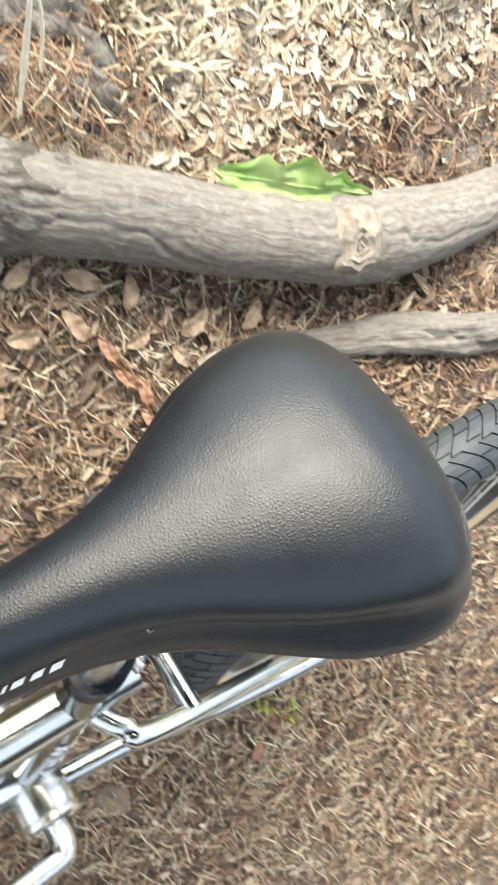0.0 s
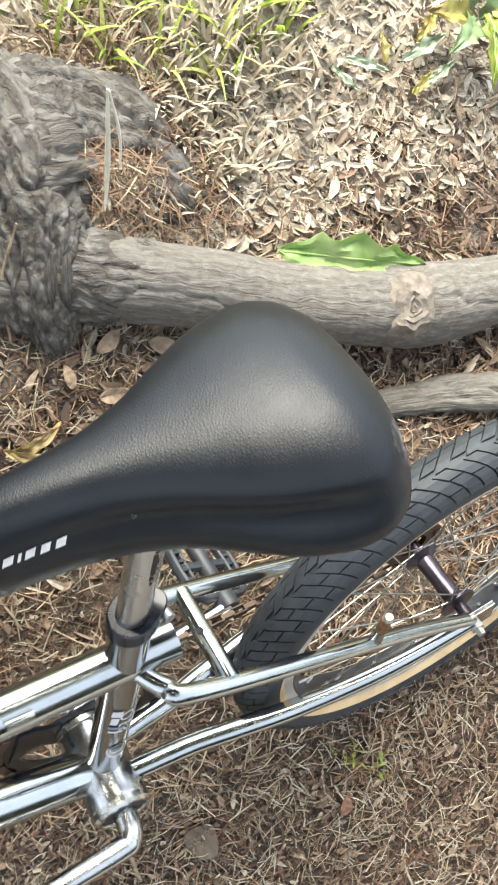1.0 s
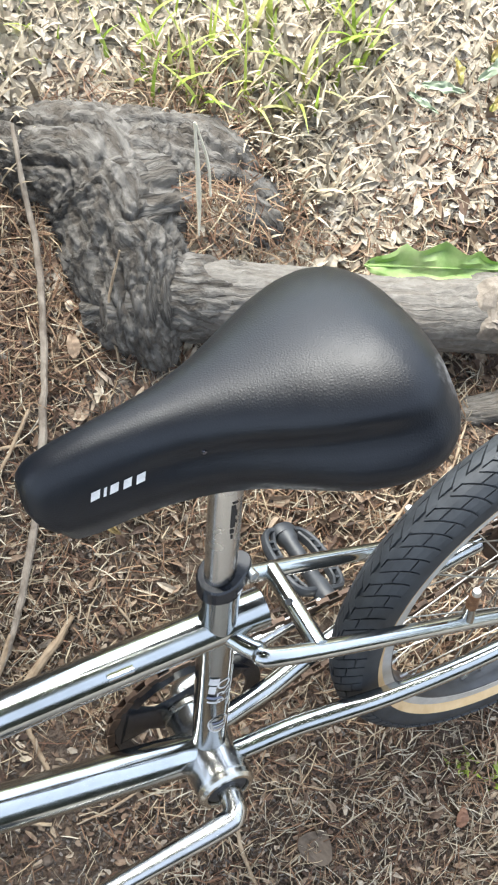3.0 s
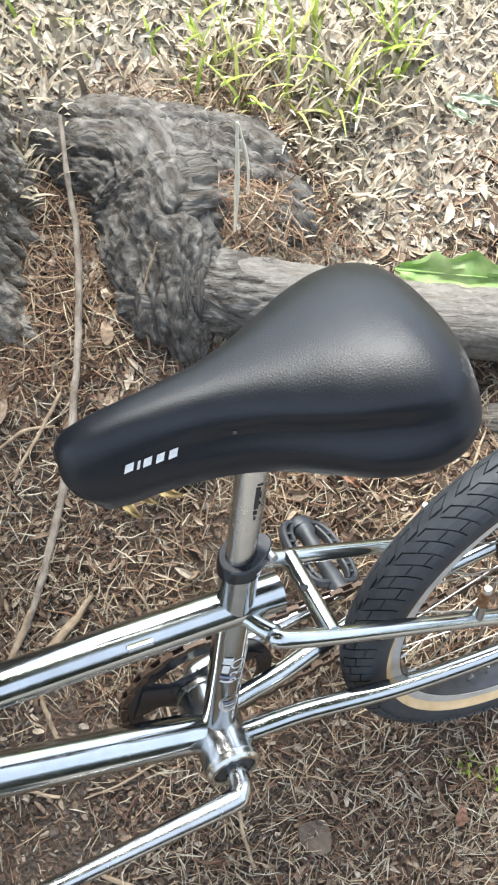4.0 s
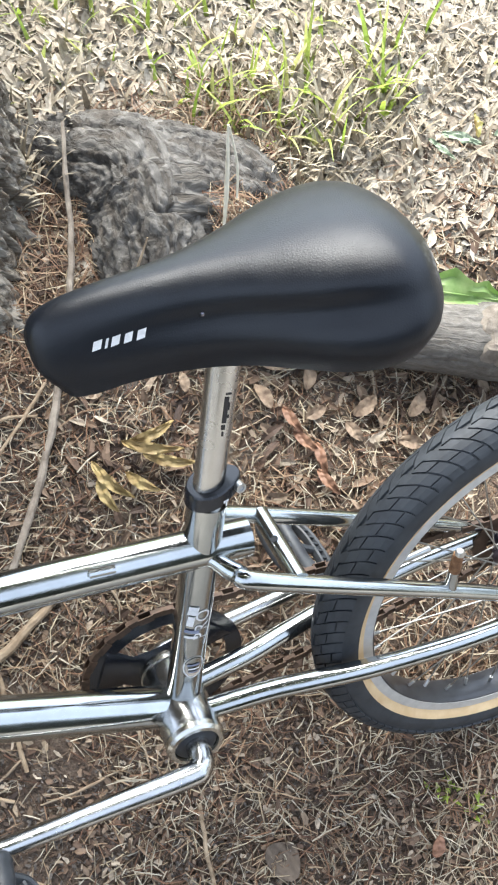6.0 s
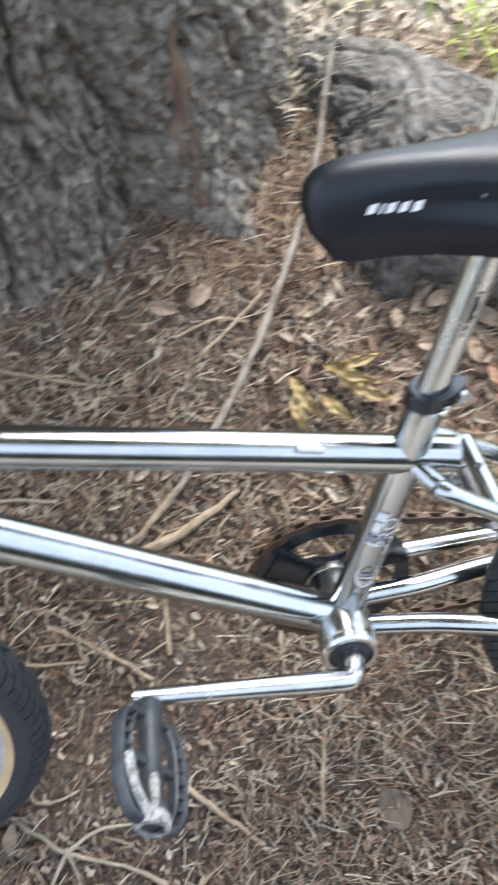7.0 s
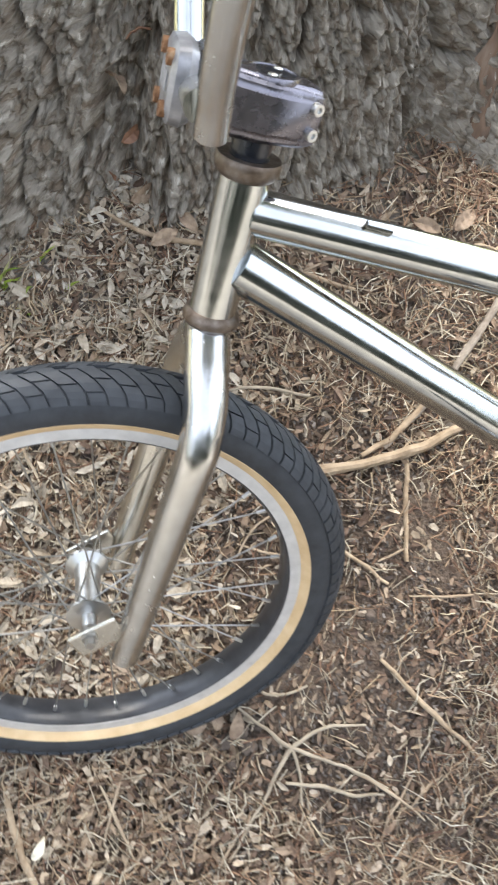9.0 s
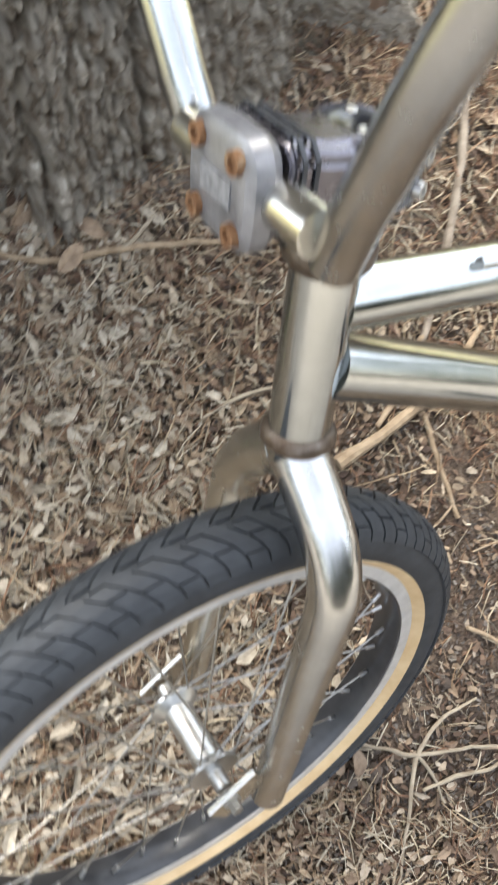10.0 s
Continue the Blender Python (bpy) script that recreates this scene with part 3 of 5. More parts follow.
make_roots(OAK)

# ---- bicycle ----
LEAN, TIP, STEER = 43.37 - 25.0, -1.96, 3.0
REAR, FRONT, BB = Vector((0.395, 0, 0.25)), Vector((-0.5737, 0, 0.25)), Vector((-0.002, 0, 0.295))
HT_BOT, HT_TOP = Vector((-0.456, 0, 0.549)), Vector((-0.434, 0, 0.658))
AXIS = (HT_TOP - HT_BOT).normalized()
bike = new("bicycle")
bike.matrix_world = pose(0, 0, 0, -LEAN, 0, 0) @ pose(0, 0, 0, 0, TIP, 0)
tagged(bike, "chrome bmx bicycle with black saddle leaning against the tree", "bicycle")
STEERED = Matrix.Translation(HT_BOT) @ Matrix.Rotation(radians(STEER), 4, AXIS) @ Matrix.Translation(-HT_BOT)


def sub(name, parent, label=""):
    e = new(name)
    e.parent = parent
    if label:
        tagged(e, label)
    return e


def make_frame():
    fr = sub("frame", bike, "mirror-bright chrome steel frame")
    part("top_tube", tube([(0.110, 0, 0.481), (-0.430, 0, 0.630)], 0.0175, 32), CHROME, fr)
    part("down_tube", tube([(-0.438, 0, 0.589), (-0.002, 0, 0.296)], 0.0205, 32), CHROME, fr)
    part("seat_tube", tube([(-0.002, 0, 0.295), (0.087, 0, 0.540)], 0.0165, 32), CHROME, fr)
    part("head_tube", tube([HT_BOT, HT_TOP], 0.0185, 28), CHROME, fr)
    bm = lathe(bmesh.new(), [(0.012, -0.0402), (0.0275, -0.0402), (0.0285, -0.038), (0.0285, 0.038), (0.0275, 0.0402), (0.012, 0.0402)], BB, (0, 1, 0))
    part("bottom_bracket", bm, DULLCHROME, fr)
    for s in (-1, 1):
        part("chain_stay", tube([(0.008, 0.017 * s, 0.299), (0.05, 0.021 * s, 0.294), (0.085, 0.025 * s, 0.290), (0.125, 0.033 * s, 0.286), (0.19, 0.045 * s, 0.278), (0.29, 0.056 * s, 0.266), (0.392, 0.058 * s, 0.253)], [0.0105, 0.0105, 0.0105, 0.0105, 0.0100, 0.0092, 0.008], 18, True, 8), CHROME, fr)
        part("seat_stay", tube([(0.074, 0.012 * s, 0.487), (0.088, 0.032 * s, 0.479), (0.112, 0.045 * s, 0.466), (0.30, 0.052 * s, 0.332), (0.392, 0.058 * s, 0.262)], [0.008, 0.0085, 0.0085, 0.008, 0.007], 16, True, 8), CHROME, fr)
        bm = bmesh.new()
        box(bm, (0.397, 0.058 * s, 0.255), (0.045, 0.005, 0.035), None, 0.001)
        part("dropout", bm, CHROME, fr, "", False)
    part("stay_bridge", tube([(0.135, 0.045, 0.453), (0.135, -0.045, 0.453)], 0.0085), CHROME, fr)
    part("bridge_hole", lathe(bmesh.new(), [(0.0001, 0.0), (0.0028, 0.0), (0.0034, 0.0006), (0.0034, -0.002)], (0.1330, 0.002, 0.4614), (-0.25, 0, 0.97), 14), BLACKPLASTIC, fr)
    for s in (-1, 1):
        part("brake_boss", tube([(0.273, 0.050 * s, 0.353), (0.276, 0.052 * s, 0.369), (0.281, 0.053 * s, 0.394)], [0.0075, 0.0055, 0.0045], 14, True, 4), CHROME, fr, "cantilever brake stud")
        part("boss_sleeve", tube([(0.2785, 0.0525 * s, 0.380), (0.283, 0.0540 * s, 0.402)], [0.0056, 0.0050], 14), RUST, fr)
        part("boss_bolt", lathe(bmesh.new(), [(0.0001, 0.003), (0.0035, 0.003), (0.0044, 0.001), (0.0044, -0.003)], (0.284, 0.0545 * s, 0.404), (0.2, 0, 1), 12), ALLOY, fr)
    part("cable_adjuster", tube([(0.270, 0.050, 0.289), (0.308, 0.052, 0.285)], 0.004, 12), ALLOY, fr)
    part("adjuster_tip", tube([(0.262, 0.050, 0.290), (0.271, 0.050, 0.289)], 0.0048, 12), BLUEPRINT, fr, "blue plastic cable tip")
    part("cable_guide", tube([(-0.002, -0.0165, 0.528), (-0.022, -0.0165, 0.534)], 0.0035, 10), CHROME, fr, "small brazed cable guide")
    part("cable_guide", tube([(-0.325, -0.012, 0.618), (-0.345, -0.012, 0.6235)], 0.0035, 10), CHROME, fr, "small brazed cable guide")


make_frame()


def ring_profile(name, centre, prof, mat, parent, seg=96, label=""):
    bm = lathe(bmesh.new(), prof, centre, (0, 1, 0), seg, True)
    return part(name, bm, mat, parent, label)


def make_wheel(name, centre, parent, front):
    w = sub(name, parent)
    w.location = centre
    R, rm = 0.2275, 0.0262
    prof = []
    for a in np.linspace(-150, 150, 25):
        prof.append((R + rm * math.cos(radians(a)) - 0.0005, rm * math.sin(radians(a)) * 0.98))
    tyre = ring_profile("tyre", (0, 0, 0), prof, RUBBER, w, 128, "black tyre with tan sidewalls")
    for s in (-1, 1):
        band = [(R + (rm + e) * math.cos(radians(a)), s * (rm + e) * math.sin(radians(a)) * 0.98) for e, a in ((0.0006, 115), (0.0006, 121), (0.0006, 130), (0.0006, 140), (-0.001, 140), (-0.001, 115))]
        part("sidewall", lathe(bmesh.new(), band, (0, 0, 0), (0, 1, 0), 128, True), TAN, tyre, "tan skinwall band")
    bm = bmesh.new()
    bars, cut = 100, 0.0011
    step = 2 * math.pi / bars

    def on_tyre(ang, turn, up):
        rr = R + (rm + up) * math.cos(radians(ang))
        return (rr * math.cos(turn), (rm + up) * math.sin(radians(ang)) * 0.98, rr * math.sin(turn))

    for side in (-1, 1):
        for k in range(bars):
            # a curved bar from the zigzag middle out to the shoulder, cut once across
            inner = 6.0 if k % 2 else -3.0
            joint = (26, 50, 36)[k % 3]
            for lo, hi in ((inner, joint - 1.4), (joint + 1.4, 71)):
                rows = []
                for i in range(4):
                    ang = lo + (hi - lo) * i / 3
                    base = (k + (0.5 if side > 0 else 0.0)) * step - 1.7 * step * math.sin(radians(max(ang, 0) * 1.25))
                    half = step / 2 - cut / (R + rm)
                    rows.append([(ang, base - half), (ang, base + half)])
                top = [[bm.verts.new(on_tyre(side * a, t, 0.0020)) for a, t in r] for r in rows]
                low = [[bm.verts.new(on_tyre(side * (a + (-0.5 if q == 0 else 0.5 if q == 3 else 0)), t + (0.0003 / R) * (1 if m else -1), -0.0012)) for m, (a, t) in enumerate(r)] for q, r in enumerate(rows)]
                for q in range(3):
                    bm.faces.new((top[q][0], top[q][1], top[q + 1][1], top[q + 1][0]))
                    for m in (0, 1):
                        bm.faces.new((top[q][m], low[q][m], low[q + 1][m], top[q + 1][m]))
                for q in (0, 3):
                    bm.faces.new((top[q][0], low[q][0], low[q][1], top[q][1]))
    tr = part("tread", bm, RUBBER, tyre, "herringbone tread blocks", False)
    tagged(tr, kind="stuff")
    rim = [(0.2115, -0.0150), (0.2120, -0.0165), (0.2090, -0.0174), (0.1968, -0.0172), (0.1968, -0.0130), (0.1968, 0.0130), (0.1968, 0.0172), (0.2090, 0.0174), (0.2120, 0.0165), (0.2115, 0.0150), (0.203, 0.010), (0.203, -0.010)]
    rb = ring_profile("rim", (0, 0, 0), rim, BRAKEFACE, w, 128, "black rim with silver braking sides")
    ring_profile("rim_well", (0, 0, 0), [(0.1966, -0.0165), (0.1950, -0.0160), (0.1925, -0.0110), (0.1915, 0.0), (0.1925, 0.0110), (0.1950, 0.0160), (0.1966, 0.0165)], RIMBLACK, w, 128, "black inner face of the rim")
    hw = 0.050 if front else 0.055
    hb = 0.0128 if front else 0.011
    bm = lathe(bmesh.new(), [(0.0001, -hw), (0.007, -hw), (0.007, -0.036), (0.021, -0.034), (0.021, -0.031), (hb, -0.025), (hb - 0.001, 0.0), (hb, 0.025), (0.021, 0.031), (0.021, 0.034), (0.007, 0.036), (0.007, hw), (0.0001, hw)], (0, 0, 0), (0, 1, 0), 24)
    part("hub", bm, ALLOY if front else DARKHUB, w, "polished hub" if front else "dark violet-grey hub")
    for k in range(36):
        s = -1 if k % 2 else 1
        a = 2 * math.pi * (k + 0.5) / 36
        lead = radians(55) * (1 if (k // 2) % 2 else -1)
        p0 = Vector((0.0172 * math.cos(a + lead), 0.0325 * s, 0.0172 * math.sin(a + lead)))
        p1 = Vector((0.190 * math.cos(a), 0.002 * s, 0.190 * math.sin(a)))
        part("spoke", tube([p0, p1], 0.0009, 5), SPOKE, w)
        d = (p0 - p1).normalized()
        part("nipple", tube([p1, p1 + d * 0.009], 0.0020, 6), ALLOY, w)
    for s in (-1, 1):
        bm = lathe(bmesh.new(), [(0.0001, 0.016), (0.0048, 0.016), (0.0048, 0.009), (0.0078, 0.009), (0.0078, 0.001), (0.0105, 0.001), (0.0105, 0.0)], (0, s * (hw + 0.004), 0), (0, s, 0), 6)
        part("axle_nut", bm, SPOKE, w, "", False)
    return w


fork = sub("fork", bike)
fork.matrix_local = STEERED
make_wheel("rear_wheel", REAR, bike, False)
fw = make_wheel("front_wheel", FRONT, bike, True)
fw.matrix_local = STEERED @ Matrix.Translation(FRONT)


def make_fork():
    for s in (-1, 1):
        part("leg", tube([(-0.460, 0.003 * s, 0.531), (-0.461, 0.010 * s, 0.524), (-0.464, 0.028 * s, 0.508), (-0.467, 0.045 * s, 0.488), (-0.472, 0.056 * s, 0.466), (-0.479, 0.060 * s, 0.440), (-0.504, 0.060 * s, 0.356), (-0.544, 0.060 * s, 0.217)], [0.0180, 0.0182, 0.0180, 0.0176, 0.0172, 0.0168, 0.0155, 0.0135], 24, True, 8), DULLCHROME if s < 0 else NICKEL, fork, "chrome fork leg")
        bm = bmesh.new()
        box(bm, (-0.566, 0.058 * s, 0.2475), (0.050, 0.0045, 0.027), Matrix.Rotation(radians(-28), 4, "Y"), 0.0015)
        part("dropout", bm, NICKEL, fork, "", False)
    part("fork_crown", lathe(bmesh.new(), [(0.012, 0.004), (0.0185, 0.003), (0.0188, -0.004), (0.0180, -0.012), (0.0160, -0.020), (0.011, -0.026), (0.0001, -0.028)], HT_BOT - AXIS * 0.011, AXIS, 28), CHROME, fork)
    part("steerer", tube([HT_BOT - AXIS * 0.012, HT_TOP + AXIS * 0.062], 0.0143), BLACKMETAL, fork)


make_fork()


def make_headset():
    hs = sub("headset", bike, "rust-stained headset cups")
    low = [(0.0186, -0.003), (0.0210, -0.001), (0.0228, 0.003), (0.0228, 0.006), (0.0205, 0.009), (0.0150, 0.011)]
    up = [(0.0186, -0.002), (0.0215, 0.0), (0.0235, 0.003), (0.0243, 0.007), (0.0243, 0.0110), (0.0232, 0.0130), (0.0205, 0.0125), (0.0146, 0.0125)]
    part("lower_cup", lathe(bmesh.new(), low, HT_BOT, -AXIS, 36), RUSTYCUP, hs)
    part("upper_cup", lathe(bmesh.new(), up, HT_TOP, AXIS, 36), RUSTYCUP, hs)


make_headset()


def make_bars():
    stem = sub("stem", bike, "dark grey front-load stem with rusty bolts")
    stem.matrix_local = STEERED
    c = HT_TOP + AXIS * 0.047
    m = Matrix.Rotation(radians(11.5), 4, "Y")

    def at(x, y, z):
        return c + m @ Vector((x, y, z))

    # body: an eight-sided block drawn from the pinch end to the bar clamp
    bm = bmesh.new()
    rows = []
    for x, hw, zl, zh in ((0.040, 0.013, -0.018, 0.017), (0.030, 0.019, -0.020, 0.020), (0.0, 0.0235, -0.021, 0.022), (-0.022, 0.023, -0.020, 0.024), (-0.036, 0.025, -0.018, 0.028), (-0.048, 0.027, -0.016, 0.030)):
        ring = []
        for yy, zz in ((-1, -0.7), (-0.75, -1), (0.75, -1), (1, -0.7), (1, 0.7), (0.75, 1), (-0.75, 1), (-1, 0.7)):
            ring.append(bm.verts.new(at(x, yy * hw, zl + (zh - zl) * (zz + 1) / 2)))
        rows.append(ring)
    for a, b in zip(rows, rows[1:]):
        for k in range(8):
            bm.faces.new((a[k], a[(k + 1) % 8], b[(k + 1) % 8], b[k]))
    bm.faces.new(rows[0])
    bm.faces.new(rows[-1][::-1])
    bmesh.ops.recalc_face_normals(bm, faces=bm.faces)
    sharp = [e for e in bm.edges if len(e.link_faces) == 2 and e.calc_face_angle() > 0.35]
    bmesh.ops.bevel(bm, geom=sharp, offset=0.0028, segments=3, affect="EDGES", clamp_overlap=True)
    part("stem_body", bm, STEMGREY, stem, "dark violet-grey stem body")
    # black slots round the bar clamp
    for x, hw, zl, zh in ((-0.0345, 0.0252, -0.0186, 0.0280), (-0.0420, 0.0264, -0.0176, 0.0294)):
        bm = bmesh.new()
        rings = []
        for dx, grow in ((-0.0011, 1.0), (-0.0011, 1.035), (0.0011, 1.035), (0.0011, 1.0)):
            mid, half = (zl + zh) / 2, (zh - zl) / 2
            rings.append([bm.verts.new(at(x + dx, yy * hw * grow, mid + half * zz * grow)) for yy, zz in ((-1, -0.7), (-0.75, -1), (0.75, -1), (1, -0.7), (1, 0.7), (0.75, 1), (-0.75, 1), (-1, 0.7))])
        for a, b in zip(rings, rings[1:]):
            for k in range(8):
                bm.faces.new((a[k], a[(k + 1) % 8], b[(k + 1) % 8], b[k]))
        part("clamp_slot", bm, BLACKPLASTIC, stem, "black slot round the bar clamp", False)
    bm = lathe(bmesh.new(), [(0.0160, 0.0004), (0.0166, 0.0022), (0.0190, 0.0020), (0.0198, 0.0008), (0.0198, -0.003)], at(0.002, 0, 0.0212), m @ Vector((0, 0, 1)), 32)
    part("steerer_rim", bm, STEMGREY, stem, "worn grey rim round the steerer")
    bm = lathe(bmesh.new(), [(0.0001, 0.0012), (0.0055, 0.0012), (0.0065, 0.0017), (0.0165, 0.0014)], at(0.002, 0, 0.0212), m @ Vector((0, 0, 1)), 28)
    part("steerer_mouth", bm, BLACKMETAL, stem, "open black steerer end")
    for yy in (-0.010, 0.010):
        bm = lathe(bmesh.new(), [(0.0001, 0.0026), (0.0024, 0.0026), (0.0034, 0.0018), (0.0034, -0.001)], at(0.004 + yy * 0.4, yy, 0.0214), m @ Vector((0, 0, 1)), 12)
        part("bolt", bm, ALLOY, stem)
    bm = bmesh.new()
    rows = []
    for x, hw, hz in ((-0.0505, 0.024, 0.024), (-0.056, 0.027, 0.027), (-0.064, 0.026, 0.026), (-0.067, 0.022, 0.021)):
        ring = []
        for a in np.linspace(0, 2 * math.pi, 28, endpoint=False):
            ca, sa = math.cos(a), math.sin(a)
            ring.append(bm.verts.new(at(x, hw * math.copysign(abs(ca) ** 0.5, ca), 0.006 + hz * math.copysign(abs(sa) ** 0.5, sa))))
        rows.append(ring)
    for a, b in zip(rows, rows[1:]):
        for k in range(28):
            bm.faces.new((a[k], a[(k + 1) % 28], b[(k + 1) % 28], b[k]))
    bm.faces.new(rows[0])
    bm.faces.new(rows[-1][::-1])
    part("face_plate", bm, PLATE, stem, "worn alloy face plate")
    bm = bmesh.new()
    box(bm, at(-0.0672, 0, 0.006), (0.0012, 0.024, 0.012), m)
    part("plate_badge", bm, BADGE, stem, "pale worn badge", False)
    for s in (-1, 1):
        for dz in (-0.016, 0.016):
            bm = lathe(bmesh.new(), [(0.0001, 0.001), (0.003, 0.001), (0.003, 0.003), (0.0052, 0.003), (0.0056, -0.003)], at(-0.067, 0.015 * s, 0.006 + dz), m @ Vector((-1, 0, 0)), 14)
            part("bolt", bm, RUST, stem, "rusty socket bolt")
    for dz in (-0.008, 0.009):
        bm = lathe(bmesh.new(), [(0.0001, 0.001), (0.0022, 0.001), (0.0022, 0.003), (0.0042, 0.003), (0.0045, -0.003)], at(0.033, -0.0175, dz), m @ Vector((0.45, -1, 0)), 14)
        part("bolt", bm, ALLOY, stem)
    bars = sub("handlebar", bike, "worn nickel-plated handlebar")
    bars.matrix_local = STEERED
    k = at(-0.050, 0, 0.006)
    part("clamp_bar", tube([k + Vector((0, -0.052, 0)), k + Vector((0, 0.052, 0))], 0.0112, 18), NICKEL, bars)
    for s in (-1, 1):
        part("bar_side", tube([k + Vector((0.006, 0.053 * s, -0.0165)), k + Vector((0.007, 0.061 * s, 0.002)), k + Vector((0.008, 0.072 * s, 0.025)), k + Vector((0.014, 0.102 * s, 0.085)), k + Vector((0.030, 0.142 * s, 0.165)), k + Vector((0.036, 0.163 * s, 0.195)), k + Vector((0.045, 0.20 * s, 0.207)), k + Vector((0.09, 0.33 * s, 0.212))], 0.0114, 20, True, 10), DULLCHROME if s < 0 else CHROME, bars)


make_bars()


def seated(p):
    """A point of the saddle as it is clamped: turned a little on its post, tail up."""
    x, y, z = p
    x = 0.1407 + (x - 0.14) * (0.90 if x > 0.14 else 0.9783)
    y, z = y * 1.0445, 0.7331 + (z - 0.73) * 1.1437 + 0.0465 * (x - 0.14)
    return Vector((x, y - 0.0868 * (x - 0.11) + 0.0083 * (z - 0.6), z))


def make_saddle():
    sad = sub("saddle", bike, "smooth black leatherette saddle with a long nose")
    st = [(0.0025, 0.0085, 0.7425, 0.7215), (0.0050, 0.0155, 0.7475, 0.7160), (0.0125, 0.0205, 0.7505, 0.7125), (0.0335, 0.0230, 0.752, 0.7115), (0.0572, 0.0244, 0.752, 0.7115), (0.0857, 0.0276, 0.7505, 0.7093), (0.1142, 0.0339, 0.749, 0.7063), (0.1427, 0.0466, 0.7483, 0.7033), (0.1712, 0.0636, 0.7483, 0.6995), (0.1997, 0.0795, 0.749, 0.6958), (0.2282, 0.088, 0.749, 0.6935), (0.252, 0.088, 0.7468, 0.6935), (0.27, 0.0795, 0.7415, 0.6958), (0.2823, 0.0636, 0.734, 0.7003), (0.289, 0.0382, 0.7243, 0.7063), (0.2909, 0.0106, 0.7175, 0.7123)]
    xs = np.array([s[0] for s in st])
    u = np.linspace(0, 1, len(xs))
    uu = np.linspace(0, 1, 80)
    cols = [np.interp(uu, u, [s[j] for s in st]) for j in range(4)]
    for _ in range(3):
        for c in cols:
            c[1:-1] = 0.25 * c[:-2] + 0.5 * c[1:-1] + 0.25 * c[2:]

    def scoop(x):
        """How hollow the flank is under the shoulder."""
        return step01(x, 0.02, 0.12) * (1 - 0.75 * step01(x, 0.20, 0.27))

    bm = bmesh.new()
    rings = []
    for x, w, zt, zb in zip(*cols):
        ring = []
        for a in np.linspace(-0.12 * math.pi, 1.12 * math.pi, 40):
            c, s = math.cos(a), math.sin(a)
            y = w * math.copysign(abs(c) ** 0.82, c)
            if s < 0:
                y *= 1.0 + 0.35 * s
            y *= 1.0 - 0.16 * scoop(x) * math.exp(-(((s - 0.36) / 0.20) ** 2))
            z = zb + (zt - zb) * (math.copysign(abs(s) ** 0.88, s))
            hh = min(max((z - 0.704) / 0.048, 0.0), 1.0)
            ring.append(bm.verts.new(seated((x + 0.013 * (1 - step01(x, 0.0, 0.045)) * (1.7 * (hh - 0.45)) ** 2, y, z))))
        rings.append(ring)
    for a, b in zip(rings, rings[1:]):
        for k in range(len(a) - 1):
            bm.faces.new((a[k], a[k + 1], b[k + 1], b[k]))
        bm.faces.new((a[-1], a[0], b[0], b[-1]))
    bm.faces.new(rings[0])
    bm.faces.new(rings[-1][::-1])
    cover = part("cover", bm, SADDLE, sad)
    # maker's mark on the flank: plain slanted white bars
    xx = [c for c in cols[0]]

    def flank(x, z):
        w, zt, zb = (float(np.interp(x, xx, cols[j])) for j in (1, 2, 3))
        sn = min(max((z - zb) / (zt - zb), 0.0), 1.0) ** (1 / 0.88)
        return seated((x, -w * math.sqrt(max(1 - sn * sn, 0)) ** 0.82 * (1.0 - 0.16 * scoop(x) * math.exp(-(((sn - 0.36) / 0.20) ** 2))) - 0.0006, z))

    for k, (x0, wd) in enumerate(((0.0415, 0.0062), (0.0500, 0.0020), (0.0542, 0.0058), (0.0630, 0.0056), (0.0716, 0.0060))):
        bm = bmesh.new()
        grid = [[bm.verts.new(flank(x0 + wd * i / 4 + 0.0034 * (j / 3), 0.7255 - 0.09 * (x0 - 0.041) + 0.0052 * j / 3)) for i in range(5)] for j in range(4)]
        for a, b in zip(grid, grid[1:]):
            for i in range(4):
                bm.faces.new((a[i], a[i + 1], b[i + 1], b[i]))
        part("mark_bar", bm, WHITEPRINT, cover, "slanted white printed bar")
    # sewn seam pin on the flank
    bm = lathe(bmesh.new(), [(0.0001, 0.0012), (0.0014, 0.0008), (0.0018, -0.001)], flank(0.118, 0.726), (0, -1, 0.2), 12)
    part("rivet", bm, STEMGREY, cover)
    for s in (-1, 1):
        part("rail", tube([(0.045, 0.008 * s, 0.716), (0.08, 0.018 * s, 0.703), (0.16, 0.022 * s, 0.700), (0.23, 0.030 * s, 0.706)], 0.0036, 10, True, 6), CHROME, sad)
    return sad


make_saddle()


def decal(name, base, d, r, a0, a1, h0, h1, mat, parent, label=""):
    """A thin sticker wrapped on a tube that runs from base along d."""
    d = Vector(d).normalized()
    u = Vector((0, -1, 0))
    w = d.cross(u)
    bm = bmesh.new()
    rows = []
    for h in (h0, h1):
        rows.append([bm.verts.new(Vector(base) + d * h + (u * math.cos(a) + w * math.sin(a)) * (r + 0.0004)) for a in np.radians(np.linspace(a0, a1, 9))])
    for k in range(8):
        bm.faces.new((rows[0][k], rows[0][k + 1], rows[1][k + 1], rows[1][k]))
    return part(name, bm, mat, parent, label)


